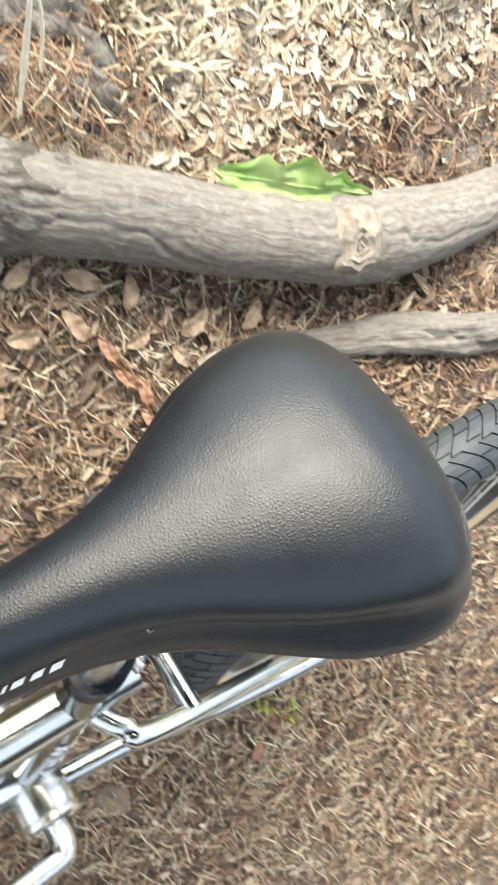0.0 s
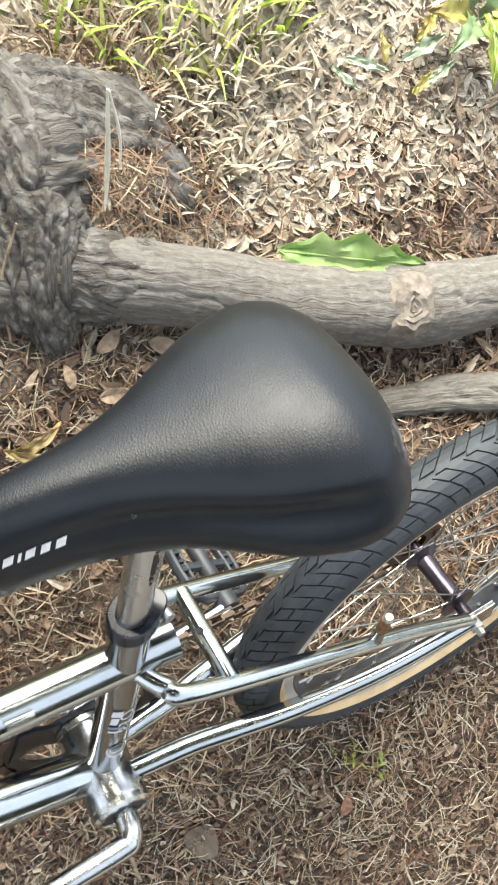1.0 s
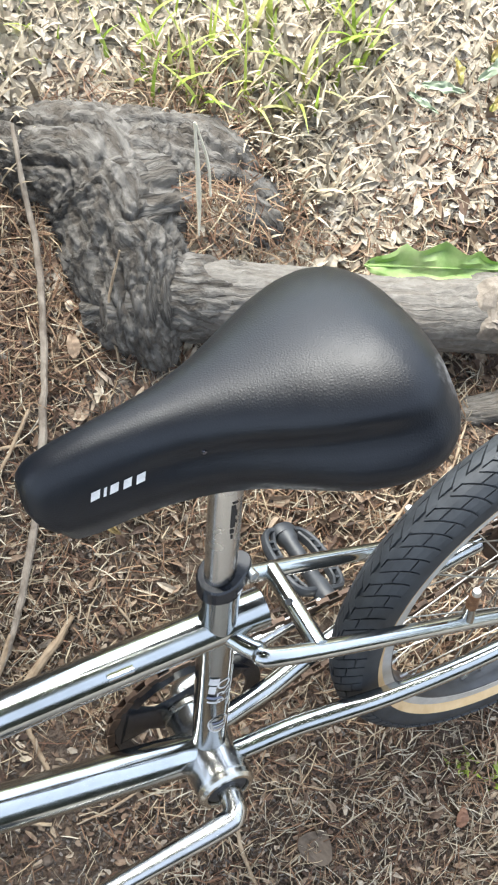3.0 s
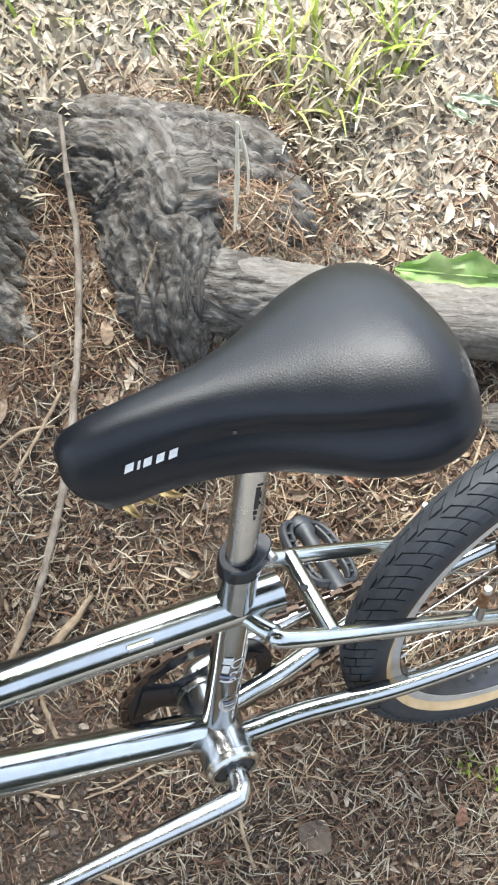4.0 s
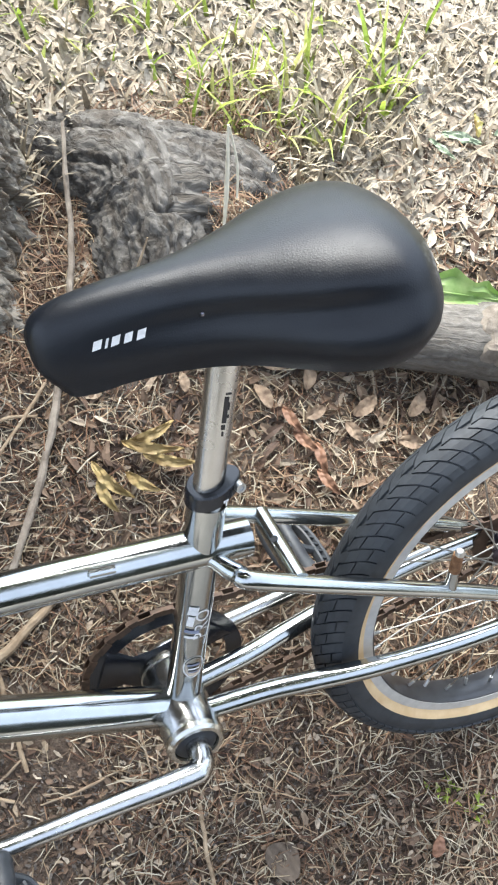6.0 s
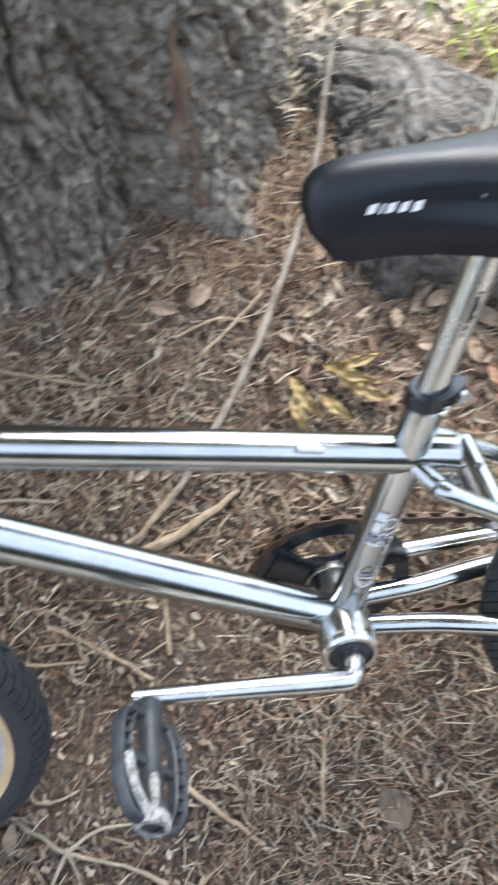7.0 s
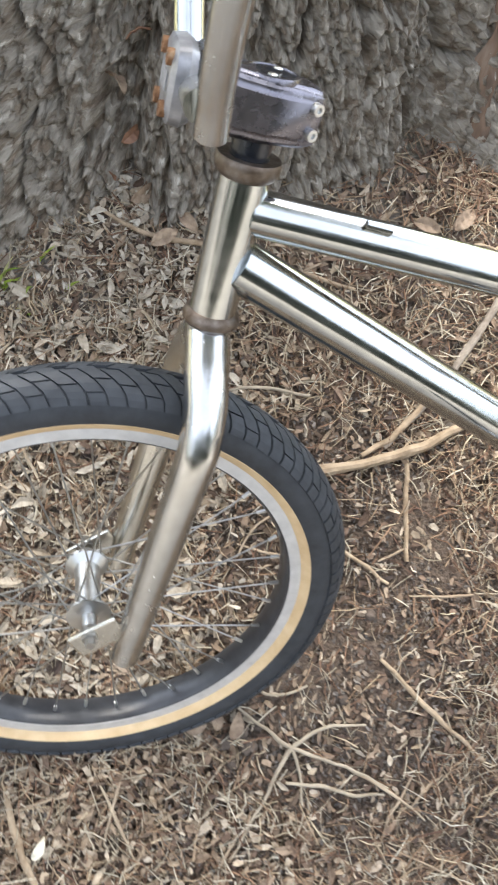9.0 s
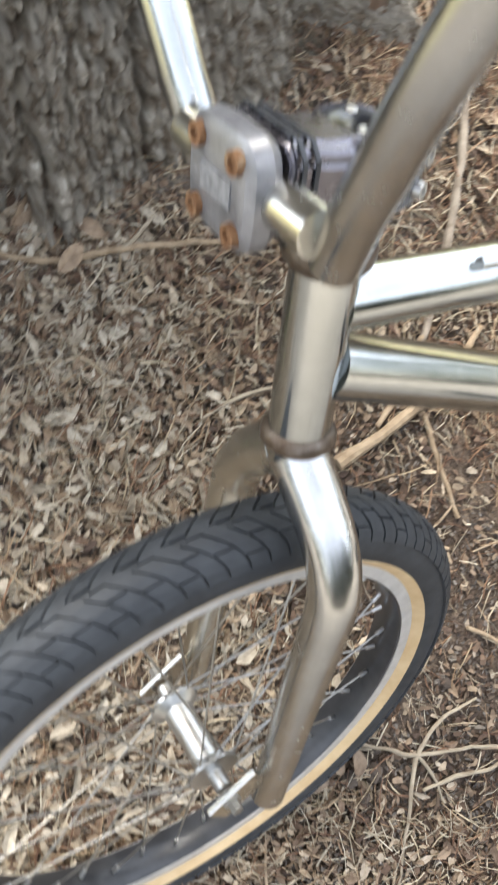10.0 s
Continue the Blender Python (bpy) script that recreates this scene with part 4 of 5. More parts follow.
def make_post():
    d = (Vector((0.090, 0, 0.550)) - BB).normalized()
    p = sub("seat_post", bike, "bare steel seat post with black print")
    post = part("post", tube([BB + d * 0.255, BB + d * 0.430], 0.0128, 32), POST, p)
    decal("print_block", BB, d, 0.0128, -6, 10, 0.346, 0.369, BLACKMETAL, post)
    for h0, h1, a0, a1 in ((0.340, 0.344, -6, 8), (0.371, 0.3725, -4, 18), (0.350, 0.353, 12, 18), (0.357, 0.364, 12, 16), (0.334, 0.338, -2, 5)):
        decal("print_bar", BB, d, 0.0128, a0, a1, h0, h1, BLACKMETAL, post)
    bm = bmesh.new()
    box(bm, BB + d * 0.428, (0.040, 0.034, 0.018), None, 0.004)
    part("rail_clamp", bm, BLACKMETAL, p)
    c = BB + d * 0.274
    cl = sub("seat_clamp", bike, "black bolted seat clamp")
    bm = bmesh.new()
    rows = []
    for h, e in ((-0.0082, -0.001), (-0.007, 0.0), (0.0055, 0.0), (0.007, -0.0013)):
        ring = []
        for a in np.linspace(0, 2 * math.pi, 48, endpoint=False):
            ca, sa = math.cos(a), math.sin(a)
            r = 0.0196 + e + 0.0075 * max(0, ca) ** 6
            ring.append(bm.verts.new(c + Vector((ca * r, sa * r, 0)) + d * h))
        rows.append(ring)
    for a, b in zip(rows, rows[1:]):
        for k in range(48):
            bm.faces.new((a[k], a[(k + 1) % 48], b[(k + 1) % 48], b[k]))
    inner = [[bm.verts.new(c + Vector((math.cos(a) * 0.0132, math.sin(a) * 0.0132, 0)) + d * h) for a in np.linspace(0, 2 * math.pi, 48, endpoint=False)] for h in (-0.0082, 0.007)]
    for a, b in ((rows[0], inner[0]), (rows[-1], inner[1])):
        for k in range(48):
            bm.faces.new((a[k], a[(k + 1) % 48], b[(k + 1) % 48], b[k]))
    collar = part("collar", bm, BLACKMETAL, cl)
    bm = lathe(bmesh.new(), [(0.0001, 0.002), (0.003, 0.002), (0.003, 0.004), (0.0045, 0.004), (0.0045, -0.003)], c + Vector((0.0225, -0.012, 0.0)), (0.2, -1, 0), 14)
    part("bolt", bm, ALLOY, cl)
    decal("print_bar", c, d, 0.0199, 18, 34, -0.002, 0.0005, WHITEPRINT, collar)
    decal("print_bar", c, d, 0.0199, 26, 30, -0.006, -0.002, WHITEPRINT, collar)
    # stickers on the seat tube
    st = sub("stickers", bike, "worn printed stickers on the seat tube")
    u, w = Vector((0, -1, 0)), d.cross(Vector((0, -1, 0)))

    def wrap(name, bm, a0, h0, mat, lift, label=""):
        """Lays a flat outline (across, along) on the tube."""
        for v in bm.verts:
            a = radians(a0) + v.co.x / 0.0165
            v.co = BB + d * (h0 + v.co.y) + (u * math.cos(a) + w * math.sin(a)) * (0.0165 + lift)
        return part(name, bm, mat, st, label)

    fc = bpy.data.curves.new("lettering", "FONT")
    fc.body, fc.size, fc.align_x, fc.align_y, fc.space_character = "PRO", 0.0185, "CENTER", "CENTER", 1.15
    tmp = new("lettering", fc)
    bpy.context.view_layer.update()
    me = bpy.data.meshes.new_from_object(tmp.evaluated_get(bpy.context.evaluated_depsgraph_get()))
    bpy.data.objects.remove(tmp)
    bm = bmesh.new()
    bm.from_mesh(me)
    bmesh.ops.rotate(bm, verts=bm.verts, matrix=Matrix.Rotation(radians(90), 3, "Z"))
    wrap("lettering", bm, 12, 0.132, WHITEPRINT, 0.0006, "white upright letters")
    for rx, ry, h, mt, lift in ((0.0105, 0.0145, 0.076, WHITEPRINT, 0.0003), (0.0088, 0.0125, 0.076, POST, 0.0005)):
        bm = bmesh.new()
        bmesh.ops.create_circle(bm, cap_ends=True, segments=36, radius=1.0)
        bmesh.ops.triangulate(bm, faces=bm.faces)
        bmesh.ops.scale(bm, verts=bm.verts, vec=(rx, ry, 1))
        bm.faces.ensure_lookup_table()
        wrap("oval_badge", bm, 2, h, mt, lift)
    for k, (aa, hh, ww, ll, mt) in enumerate(((0, 0.079, 0.012, 0.0025, BLUEPRINT), (2, 0.074, 0.011, 0.002, WHITEPRINT), (1, 0.070, 0.009, 0.0018, BLUEPRINT), (-22, 0.150, 0.009, 0.010, WHITEPRINT), (-27, 0.137, 0.006, 0.012, WHITEPRINT), (-20, 0.124, 0.013, 0.004, BLUEPRINT), (-20, 0.117, 0.012, 0.003, WHITEPRINT), (38, 0.132, 0.0016, 0.055, WHITEPRINT))):
        bm = bmesh.new()
        bmesh.ops.create_grid(bm, x_segments=4, y_segments=2, size=0.5)
        bmesh.ops.scale(bm, verts=bm.verts, vec=(ww, ll, 1))
        for v in bm.verts:
            v.co.x += 0.12 * v.co.y + 0.0008 * noise.noise(v.co * 300)
        wrap("sticker_bar", bm, aa, hh, mt, 0.0007 + 0.00005 * k)


make_post()


def make_cranks():
    cr = sub("crankset", bike, "chrome one-piece cranks with black chainring")
    end = Vector((-0.189, -0.093, 0.339))
    part("crank_arm", tube([(-0.002, -0.03, 0.295), (-0.002, -0.058, 0.294), (-0.007, -0.070, 0.294), (-0.02, -0.074, 0.297), (-0.10, -0.078, 0.317), (-0.202, -0.083, 0.3425)], [0.0115, 0.0115, 0.0115, 0.011, 0.0095, 0.0085], 18, True, 8), DULLCHROME, cr)
    end2 = Vector((0.183, 0.086, 0.275))
    part("crank_arm", tube([(-0.002, 0.03, 0.295), (-0.002, 0.060, 0.294), (0.006, 0.072, 0.292), (0.10, 0.080, 0.283), end2], [0.0115, 0.0115, 0.0115, 0.0095, 0.0085], 18, True, 8), DULLCHROME, cr)
    for s in (-1, 1):
        bm = lathe(bmesh.new(), [(0.021, 0.004), (0.022, 0.008), (0.026, 0.008), (0.0288, 0.005), (0.0292, 0.0), (0.021, 0.0)], BB + Vector((0, 0.0405 * s, 0)), (0, s, 0), 40, True)
        cup = part("bearing_cup", bm, NICKEL, cr, "stained steel bearing cup")
        bm = lathe(bmesh.new(), [(0.011, 0.006), (0.016, 0.0065), (0.0205, 0.005), (0.022, 0.002), (0.012, 0.0)], BB + Vector((0, 0.0405 * s, 0)), (0, s, 0), 36, True)
        part("dust_seal", bm, BLACKPLASTIC, cup, "black dust seal")
    y = 0.050
    ring = [(0.083, -0.0015), (0.083, 0.0015), (0.066, 0.002), (0.066, -0.002)]
    part("chainring", lathe(bmesh.new(), ring, BB + Vector((0, y, 0)), (0, 1, 0), 88, True), BLACKMETAL, cr, "black chainring")
    for k in range(3):
        a = radians(30 + 120 * k)
        bm = bmesh.new()
        sweep(bm, [BB + Vector((0.012 * math.cos(a), y, 0.012 * math.sin(a))), BB + Vector((0.04 * math.cos(a), y, 0.04 * math.sin(a))), BB + Vector((0.070 * math.cos(a), y, 0.070 * math.sin(a)))], [0.032, 0.020, 0.034], 14)
        bmesh.ops.scale(bm, vec=(1, 0.15, 1), verts=bm.verts, space=Matrix.Translation(-(BB + Vector((0, y, 0)))))
        part("spider_arm", bm, BLACKMETAL, cr)
    for e, s, tilt in ((end, -1, 60), (end2, 1, 40)):
        make_pedal(e, s, tilt)


def make_pedal(e, s, tilt):
    pd = sub("pedal", bike, "black plastic platform pedal scuffed grey at the end" if s < 0 else "black plastic platform pedal")
    pd.matrix_local = Matrix.Translation(e) @ Matrix.Rotation(radians(tilt), 4, "Y")
    bm = lathe(bmesh.new(), [(0.0001, -0.004), (0.011, -0.004), (0.012, 0.0), (0.0115, 0.02), (0.0095, 0.03), (0.0095, 0.085), (0.0125, 0.092), (0.0125, 0.104), (0.009, 0.107), (0.0001, 0.107)], (0, 0, 0), (0, s, 0), 20)
    part("barrel", bm, BLACKPLASTIC, pd)
    for sx in (-1, 1):
        pts = [(0.006 * sx, 0.012 * s, 0), (0.026 * sx, 0.014 * s, 0), (0.0355 * sx, 0.026 * s, 0), (0.0385 * sx, 0.055 * s, 0), (0.0355 * sx, 0.086 * s, 0), (0.024 * sx, 0.104 * s, 0), (0.006 * sx, 0.105 * s, 0)]
        bm = bmesh.new()
        sweep(bm, spline(pts, 6), 0.0043, 10)
        bmesh.ops.scale(bm, vec=(1, 1, 1.5), verts=bm.verts)
        part("cage_rail", bm, BLACKPLASTIC, pd)
        part("web", tube([(0.008 * sx, 0.055 * s, 0), (0.034 * sx, 0.055 * s, 0)], [0.006, 0.0045], 8), BLACKPLASTIC, pd)
        bm = bmesh.new()
        sweep(bm, spline([(0.020 * sx, 0.016 * s, 0), (0.0265 * sx, 0.030 * s, 0), (0.0275 * sx, 0.055 * s, 0), (0.0255 * sx, 0.082 * s, 0), (0.018 * sx, 0.100 * s, 0)], 6), 0.0026, 8)
        bmesh.ops.scale(bm, vec=(1, 1, 2.2), verts=bm.verts)
        part("cage_rail", bm, BLACKPLASTIC, pd)
        for k in range(6):
            bm = bmesh.new()
            box(bm, (0.0322 * sx, (0.026 + 0.012 * k) * s, 0), (0.011, 0.0036, 0.011), None, 0.001)
            part("stud", bm, BLACKPLASTIC, pd, "", False)
    bm = lathe(bmesh.new(), [(0.0085, 0.001), (0.0095, 0.003), (0.0125, 0.002), (0.0138, -0.003), (0.0125, -0.010), (0.0085, -0.008)], (0, 0.1075 * s, 0), (0, s, 0), 24, True)
    bmesh.ops.scale(bm, vec=(1.25, 1, 1), verts=bm.verts)
    end = part("end_ring", bm, SCUFFED if s < 0 else BLACKPLASTIC, pd, "end ring scuffed pale grey" if s < 0 else "")
    part("end_hole", lathe(bmesh.new(), [(0.0001, -0.001), (0.008, -0.001), (0.0092, 0.0005)], (0, 0.1078 * s, 0), (0, s, 0), 20), BLACKPLASTIC, end, "dark hollow end")
    for x0, x1, y0, zz in ((-0.036, -0.012, 0.062, 0.0095), (-0.006, -0.009, 0.070, 0.0085)) if s < 0 else ():
        bm = bmesh.new()
        sweep(bm, spline([(x0, y0 * s, zz), ((x0 * 0.8 + x1 * 0.2), (y0 + 0.022) * s, zz), (x1, 0.104 * s, zz * 0.6)], 6), 0.0042, 8)
        for v in bm.verts:
            v.co += noise.noise_vector(v.co * 220) * 0.0008
        part("scuffed_edge", bm, SCUFFED, pd, "edge scraped to pale grey")


make_cranks()


def make_chain():
    y, r1, r2 = 0.050, 0.0845, 0.034
    a, b = Vector((BB.x, y, BB.z)), Vector((REAR.x, y, REAR.z))
    pts = []
    for k in range(40):
        t = radians(80 + 200 * k / 39)
        pts.append(a + Vector((math.cos(t), 0, math.sin(t))) * r1)
    for k in range(20):
        t = radians(-100 + 180 * k / 19)
        pts.append(b + Vector((math.cos(t), 0, math.sin(t))) * r2)
    pts.append(pts[0])
    bm = bmesh.new()
    acc, k = 0.0, 0
    for p, q in zip(pts, pts[1:]):
        d, L = (q - p).normalized(), (q - p).length
        while acc < L:
            c = p + d * acc
            m = d.to_track_quat("X", "Z").to_matrix().to_4x4()
            if k % 2:
                for s in (-1, 1):
                    box(bm, c + Vector((0, 0.0036 * s, 0)), (0.0155, 0.0012, 0.0078), m)
            else:
                box(bm, c, (0.0140, 0.0050, 0.0066), m)
            k += 1
            acc += 0.0127
        acc -= L
    part("chain", bm, CHAINSTEEL, bike, "brown rusty chain", False)
    bm = lathe(bmesh.new(), [(0.034, -0.0015), (0.034, 0.0015), (0.018, 0.003), (0.018, -0.003)], b, (0, 1, 0), 32, True)
    part("cog", bm, CHAINSTEEL, bike)


make_chain()


# ---- litter ----
def scatter_leaves(name, count, xr, yr, size, mat, label, seed, thin=False, lift=0.006, dens=None):
    rng = np.random.default_rng(seed)
    verts, faces = [], []
    made = 0
    count = int(count * 1.12)
    grow = 0.2 if yr[0] < 0 else 0.03
    x0, x1, y0, y1 = xr[0] - grow, xr[1] + grow, yr[0] - grow, yr[1] + 0.06
    while made < count:
        x, y = rng.uniform(x0, x1), rng.uniform(y0, y1)
        if rng.random() > min(1.0, min(x - x0, x1 - x, y - y0) / (grow * 1.75), (y1 - y) / 0.12):
            continue
        if dens is not None and rng.random() > dens(x, y):
            continue
        made += 1
        L = rng.uniform(*size)
        w = L * rng.uniform(0.25, 0.7) if thin == "chip" else rng.uniform(0.0008, 0.0018) if thin else L * rng.uniform(0.24, 0.5)
        yaw, tl, rl = rng.uniform(0, 2 * math.pi), rng.normal(0, 0.36 if not thin else 0.12), rng.normal(0, 0.35 if dens is behind_root else 0.75)
        m = Matrix.Translation((x, y, base_z(x, y) + rng.uniform(0.0, lift) + 0.004)) @ Matrix.Rotation(radians(25) if -0.7 < y < 1.0 else 0, 4, "X") @ Matrix.Rotation(yaw, 4, "Z") @ Matrix.Rotation(tl, 4, "Y") @ Matrix.Rotation(rl, 4, "X")
        curl = rng.normal(0, 0.34) * L
        o = len(verts)
        if thin == "chip":
            prof = ((-0.5, rng.uniform(0.2, 0.9)), (rng.uniform(-0.2, 0.2), 1.0), (0.5, rng.uniform(0.1, 0.8)))
        elif thin:
            prof = ((-0.5, 1.0), (0.0, 1.0), (0.5, 0.6))
        else:
            prof = ((-0.5, rng.uniform(0.05, 0.35)), (rng.uniform(-0.32, -0.18), rng.uniform(0.6, 1.0)), (rng.uniform(0.0, 0.22), rng.uniform(0.75, 1.1)), (0.5, rng.uniform(0.03, 0.5)))
        bend = rng.normal(0, 0.08) * L
        for t, wf in prof:
            zc = curl * (0.25 - t * t)
            for sgn in (-1, 1):
                verts.append(m @ Vector((t * L, sgn * w * wf * 0.5 + bend * (1 - 4 * t * t), zc + (0 if thin else abs(wf) * w * 0.18))))
            if not thin:
                verts.append(m @ Vector((t * L, bend * (1 - 4 * t * t), zc)))
        n = 2 if thin else 3
        for k in range(len(prof) - 1):
            a = o + k * n
            if thin:
                faces.append((a, a + 1, a + 3, a + 2))
            else:
                faces += [(a, a + 2, a + 5, a + 3), (a + 2, a + 1, a + 4, a + 5)]
    me = bpy.data.meshes.new(name)
    me.from_pydata([tuple(v) for v in verts], [], faces)
    me.materials.append(mat)
    return tagged(new(name, me), label, "leaf litter", kind="stuff")


def near_bike(x, y):
    return 0.15 if (x + 0.42) ** 2 + (y - 1.12) ** 2 < 0.26 else 1.0


def behind_root(x, y):
    """Little bleached litter in the gully between trunk and root."""
    return 0.10 if x < 0.165 and y < 0.80 else 1.0


def bare_patch(x, y):
    """Trodden soil between the wheels, with little litter."""
    k = near_bike(x, y)
    return k * (0.30 if ((x + 0.30) / 0.16) ** 2 + ((y - 0.10) / 0.22) ** 2 < 1 else 1.0)


scatter_leaves("leaf_chips", 42000, (-1.0, 0.95), (-0.55, 0.66), (0.004, 0.013), LITTER, "fine brown chips of broken leaf covering the soil", 1, "chip", 0.005, near_bike)
scatter_leaves("soil_crumbs", 16000, (-0.62, 0.02), (-0.30, 0.42), (0.0025, 0.007), CRUMB, "grey-brown crumbs of earth on the trodden soil", 29, "chip", 0.004, near_bike)
scatter_leaves("leaf_litter", 4200, (-1.0, 0.95), (-0.55, 0.66), (0.012, 0.026), LITTER, "brown dry leaves lying on the soil", 4, False, 0.008, bare_patch)
scatter_leaves("leaf_litter", 520, (0.0, 0.75), (0.25, 0.60), (0.018, 0.040), LITTER, "large brown dry leaves below the pale root", 8, False, 0.010, bare_patch)
scatter_leaves("leaf_chips", 14000, (-1.1, -0.28), (-0.5, 0.64), (0.005, 0.015), MIDLITTER, "pale grey-brown chips of broken leaf", 17, "chip", 0.007, bare_patch)
scatter_leaves("leaf_chips", 5000, (-1.1, -0.42), (0.0, 0.62), (0.004, 0.016), PALELITTER, "bleached chips of leaf before the trunk", 26, "chip", 0.010, bare_patch)
scatter_leaves("leaf_litter", 800, (-1.1, -0.42), (0.02, 0.62), (0.010, 0.034), PALELITTER, "bleached curled leaves before the trunk", 25, False, 0.012, bare_patch)
scatter_leaves("straw_litter", 12500, (-1.1, 0.5), (-0.5, 0.55), (0.008, 0.042), PALESTRAW, "tan straw scattered on the litter", 18, True, 0.012, bare_patch)
scatter_leaves("leaf_litter", 3800, (-1.1, -0.36), (-0.35, 0.64), (0.006, 0.024), MIDLITTER, "pale grey-brown dry leaves before the trunk", 5, False, 0.008, bare_patch)
scatter_leaves("leaf_chips", 44000, (0.05, 1.4), (0.53, 1.6), (0.006, 0.024), PALELITTER, "bleached chips of broken leaf behind the root", 15, "chip", 0.006, behind_root)
scatter_leaves("leaf_chips", 5200, (-0.12, 0.20), (0.60, 0.84), (0.004, 0.016), LITTER, "brown chips of leaf in the gully by the root", 27, "chip", 0.008, near_bike)
scatter_leaves("straw_litter", 1900, (-0.12, 0.16), (0.55, 0.80), (0.015, 0.05), STRAW, "red-brown needles in the gully by the root", 28, True, 0.015, near_bike)
scatter_leaves("straw_litter", 2600, (0.18, 0.40), (0.58, 0.80), (0.015, 0.05), STRAW, "red-brown needles heaped between root and shoulder", 16, True, 0.03)
scatter_leaves("leaf_litter", 10000, (0.05, 1.5), (0.53, 1.9), (0.010, 0.032), PALELITTER, "pale curled dry leaves behind the root", 2, False, 0.012, behind_root)
scatter_leaves("straw_litter", 26000, (-1.0, 0.95), (-0.55, 0.7), (0.015, 0.050), STRAW, "thin red-brown needles and straw on the soil", 3, True, 0.010, bare_patch)
scatter_leaves("straw_litter", 13000, (0.05, 1.5), (0.53, 2.2), (0.015, 0.055), PALESTRAW, "bleached dry grass stems behind the root", 6, True, 0.014, behind_root)


# ---- sticks ----
def stick(label, pts, radii, mat=STICK, cat="stick"):
    bm = bmesh.new()
    path = spline(pts, 10)
    sweep(bm, path, radii, 9)
    for v in bm.verts:
        v.co += noise.noise_vector(v.co * 45) * (0.0003 if mat is PALESTEM else 0.0022)
    return tagged(finish("stick", bm, mat), label, cat, group="sticks on the ground")


stick("long grey-brown stick leaning from the root to the ground", [G(0.118, 0.895, 0.06), G(0.098, 0.835, 0.045), G(0.078, 0.765, 0.03), G(0.036, 0.672, 0.018), G(-0.005, 0.595, 0.015), G(-0.048, 0.520, 0.014), G(-0.118, 0.425, 0.013), G(-0.168, 0.367, 0.012), G(-0.228, 0.312, 0.010)], [0.0022, 0.0034, 0.0042, 0.0046, 0.0048, 0.0050, 0.0048, 0.0042, 0.003], GREYSTICK)
stick("grey end of a bent stick on the bare soil", [G(-0.165, 0.372, 0.012), G(-0.188, 0.350, 0.012), G(-0.216, 0.325, 0.012), G(-0.256, 0.304, 0.010)], [0.004, 0.0045, 0.0042, 0.003])
stick("thick broken tan stick below the frame", [G(-0.092, 0.356, 0.012), G(-0.135, 0.332, 0.012), G(-0.19, 0.308, 0.012), G(-0.257, 0.292, 0.011), G(-0.314, 0.284, 0.010)], [0.003, 0.0055, 0.0065, 0.0065, 0.0085])
stick("straight thin grey stick beside the tyre", [G(-0.196, 0.317, 0.008), G(-0.202, 0.25, 0.008), G(-0.208, 0.172, 0.007)], [0.0022, 0.0034, 0.0028])
stick("thin twig pointing away from the front tyre", [G(-0.345, 0.228, 0.008), G(-0.30, 0.198, 0.009), G(-0.262, 0.170, 0.008), G(-0.232, 0.145, 0.007)], [0.002, 0.0026, 0.0026, 0.002])
stick("thin brown twig on the bare soil", [G(-0.246, 0.058, 0.008), G(-0.197, 0.002, 0.009), G(-0.129, -0.066, 0.007)], [0.0024, 0.0036, 0.0026])
stick("forked pale twig in the litter", [G(-0.421, 0.013, 0.010), G(-0.389, -0.011, 0.012), G(-0.361, -0.035, 0.014), G(-0.297, -0.062, 0.010), G(-0.247, -0.088, 0.008)], [0.0015, 0.0020, 0.0026, 0.0020, 0.0013], PALETWIG)
stick("forked pale twig in the litter", [G(-0.270, -0.016, 0.010), G(-0.318, -0.014, 0.012), G(-0.361, -0.036, 0.014), G(-0.394, -0.088, 0.010), G(-0.436, -0.151, 0.008)], [0.0013, 0.0020, 0.0026, 0.0020, 0.0013], PALETWIG)
stick("short side shoot of a pale forked twig", [G(-0.361, -0.036, 0.014), G(-0.352, -0.070, 0.010), G(-0.350, -0.098, 0.008)], [0.0020, 0.0016, 0.0010], PALETWIG)
stick("pale twig lying flat in the litter", [G(-0.368, -0.074, 0.009), G(-0.335, -0.078, 0.010), G(-0.294, -0.091, 0.009), G(-0.253, -0.095, 0.008)], [0.0018, 0.0024, 0.0024, 0.0016], PALETWIG)
stick("hooked straw beside the front tyre", [G(-0.400, 0.050, 0.008), G(-0.392, 0.028, 0.010), G(-0.365, 0.026, 0.010), G(-0.338, 0.033, 0.008)], [0.0014, 0.0019, 0.0019, 0.0012], PALETWIG)
stick("bent pale stick in the leaf litter", [G(-0.682, -0.055, 0.008), G(-0.668, -0.11, 0.010), G(-0.652, -0.155, 0.010), G(-0.614, -0.215, 0.008)], [0.003, 0.0042, 0.004, 0.003])
stick("curved tan twig behind the front tyre", [G(-0.43, 0.386, 0.010), G(-0.375, 0.389, 0.012), G(-0.316, 0.378, 0.010)], [0.0016, 0.0022, 0.0018], PALETWIG)
stick("thin twig at the foot of the trunk", [G(-0.565, 0.615, 0.012), G(-0.53, 0.592, 0.014), G(-0.484, 0.577, 0.014), G(-0.425, 0.569, 0.012), G(-0.34, 0.545, 0.010), G(-0.25, 0.515, 0.008)], [0.002, 0.003, 0.0035, 0.0035, 0.003, 0.002])
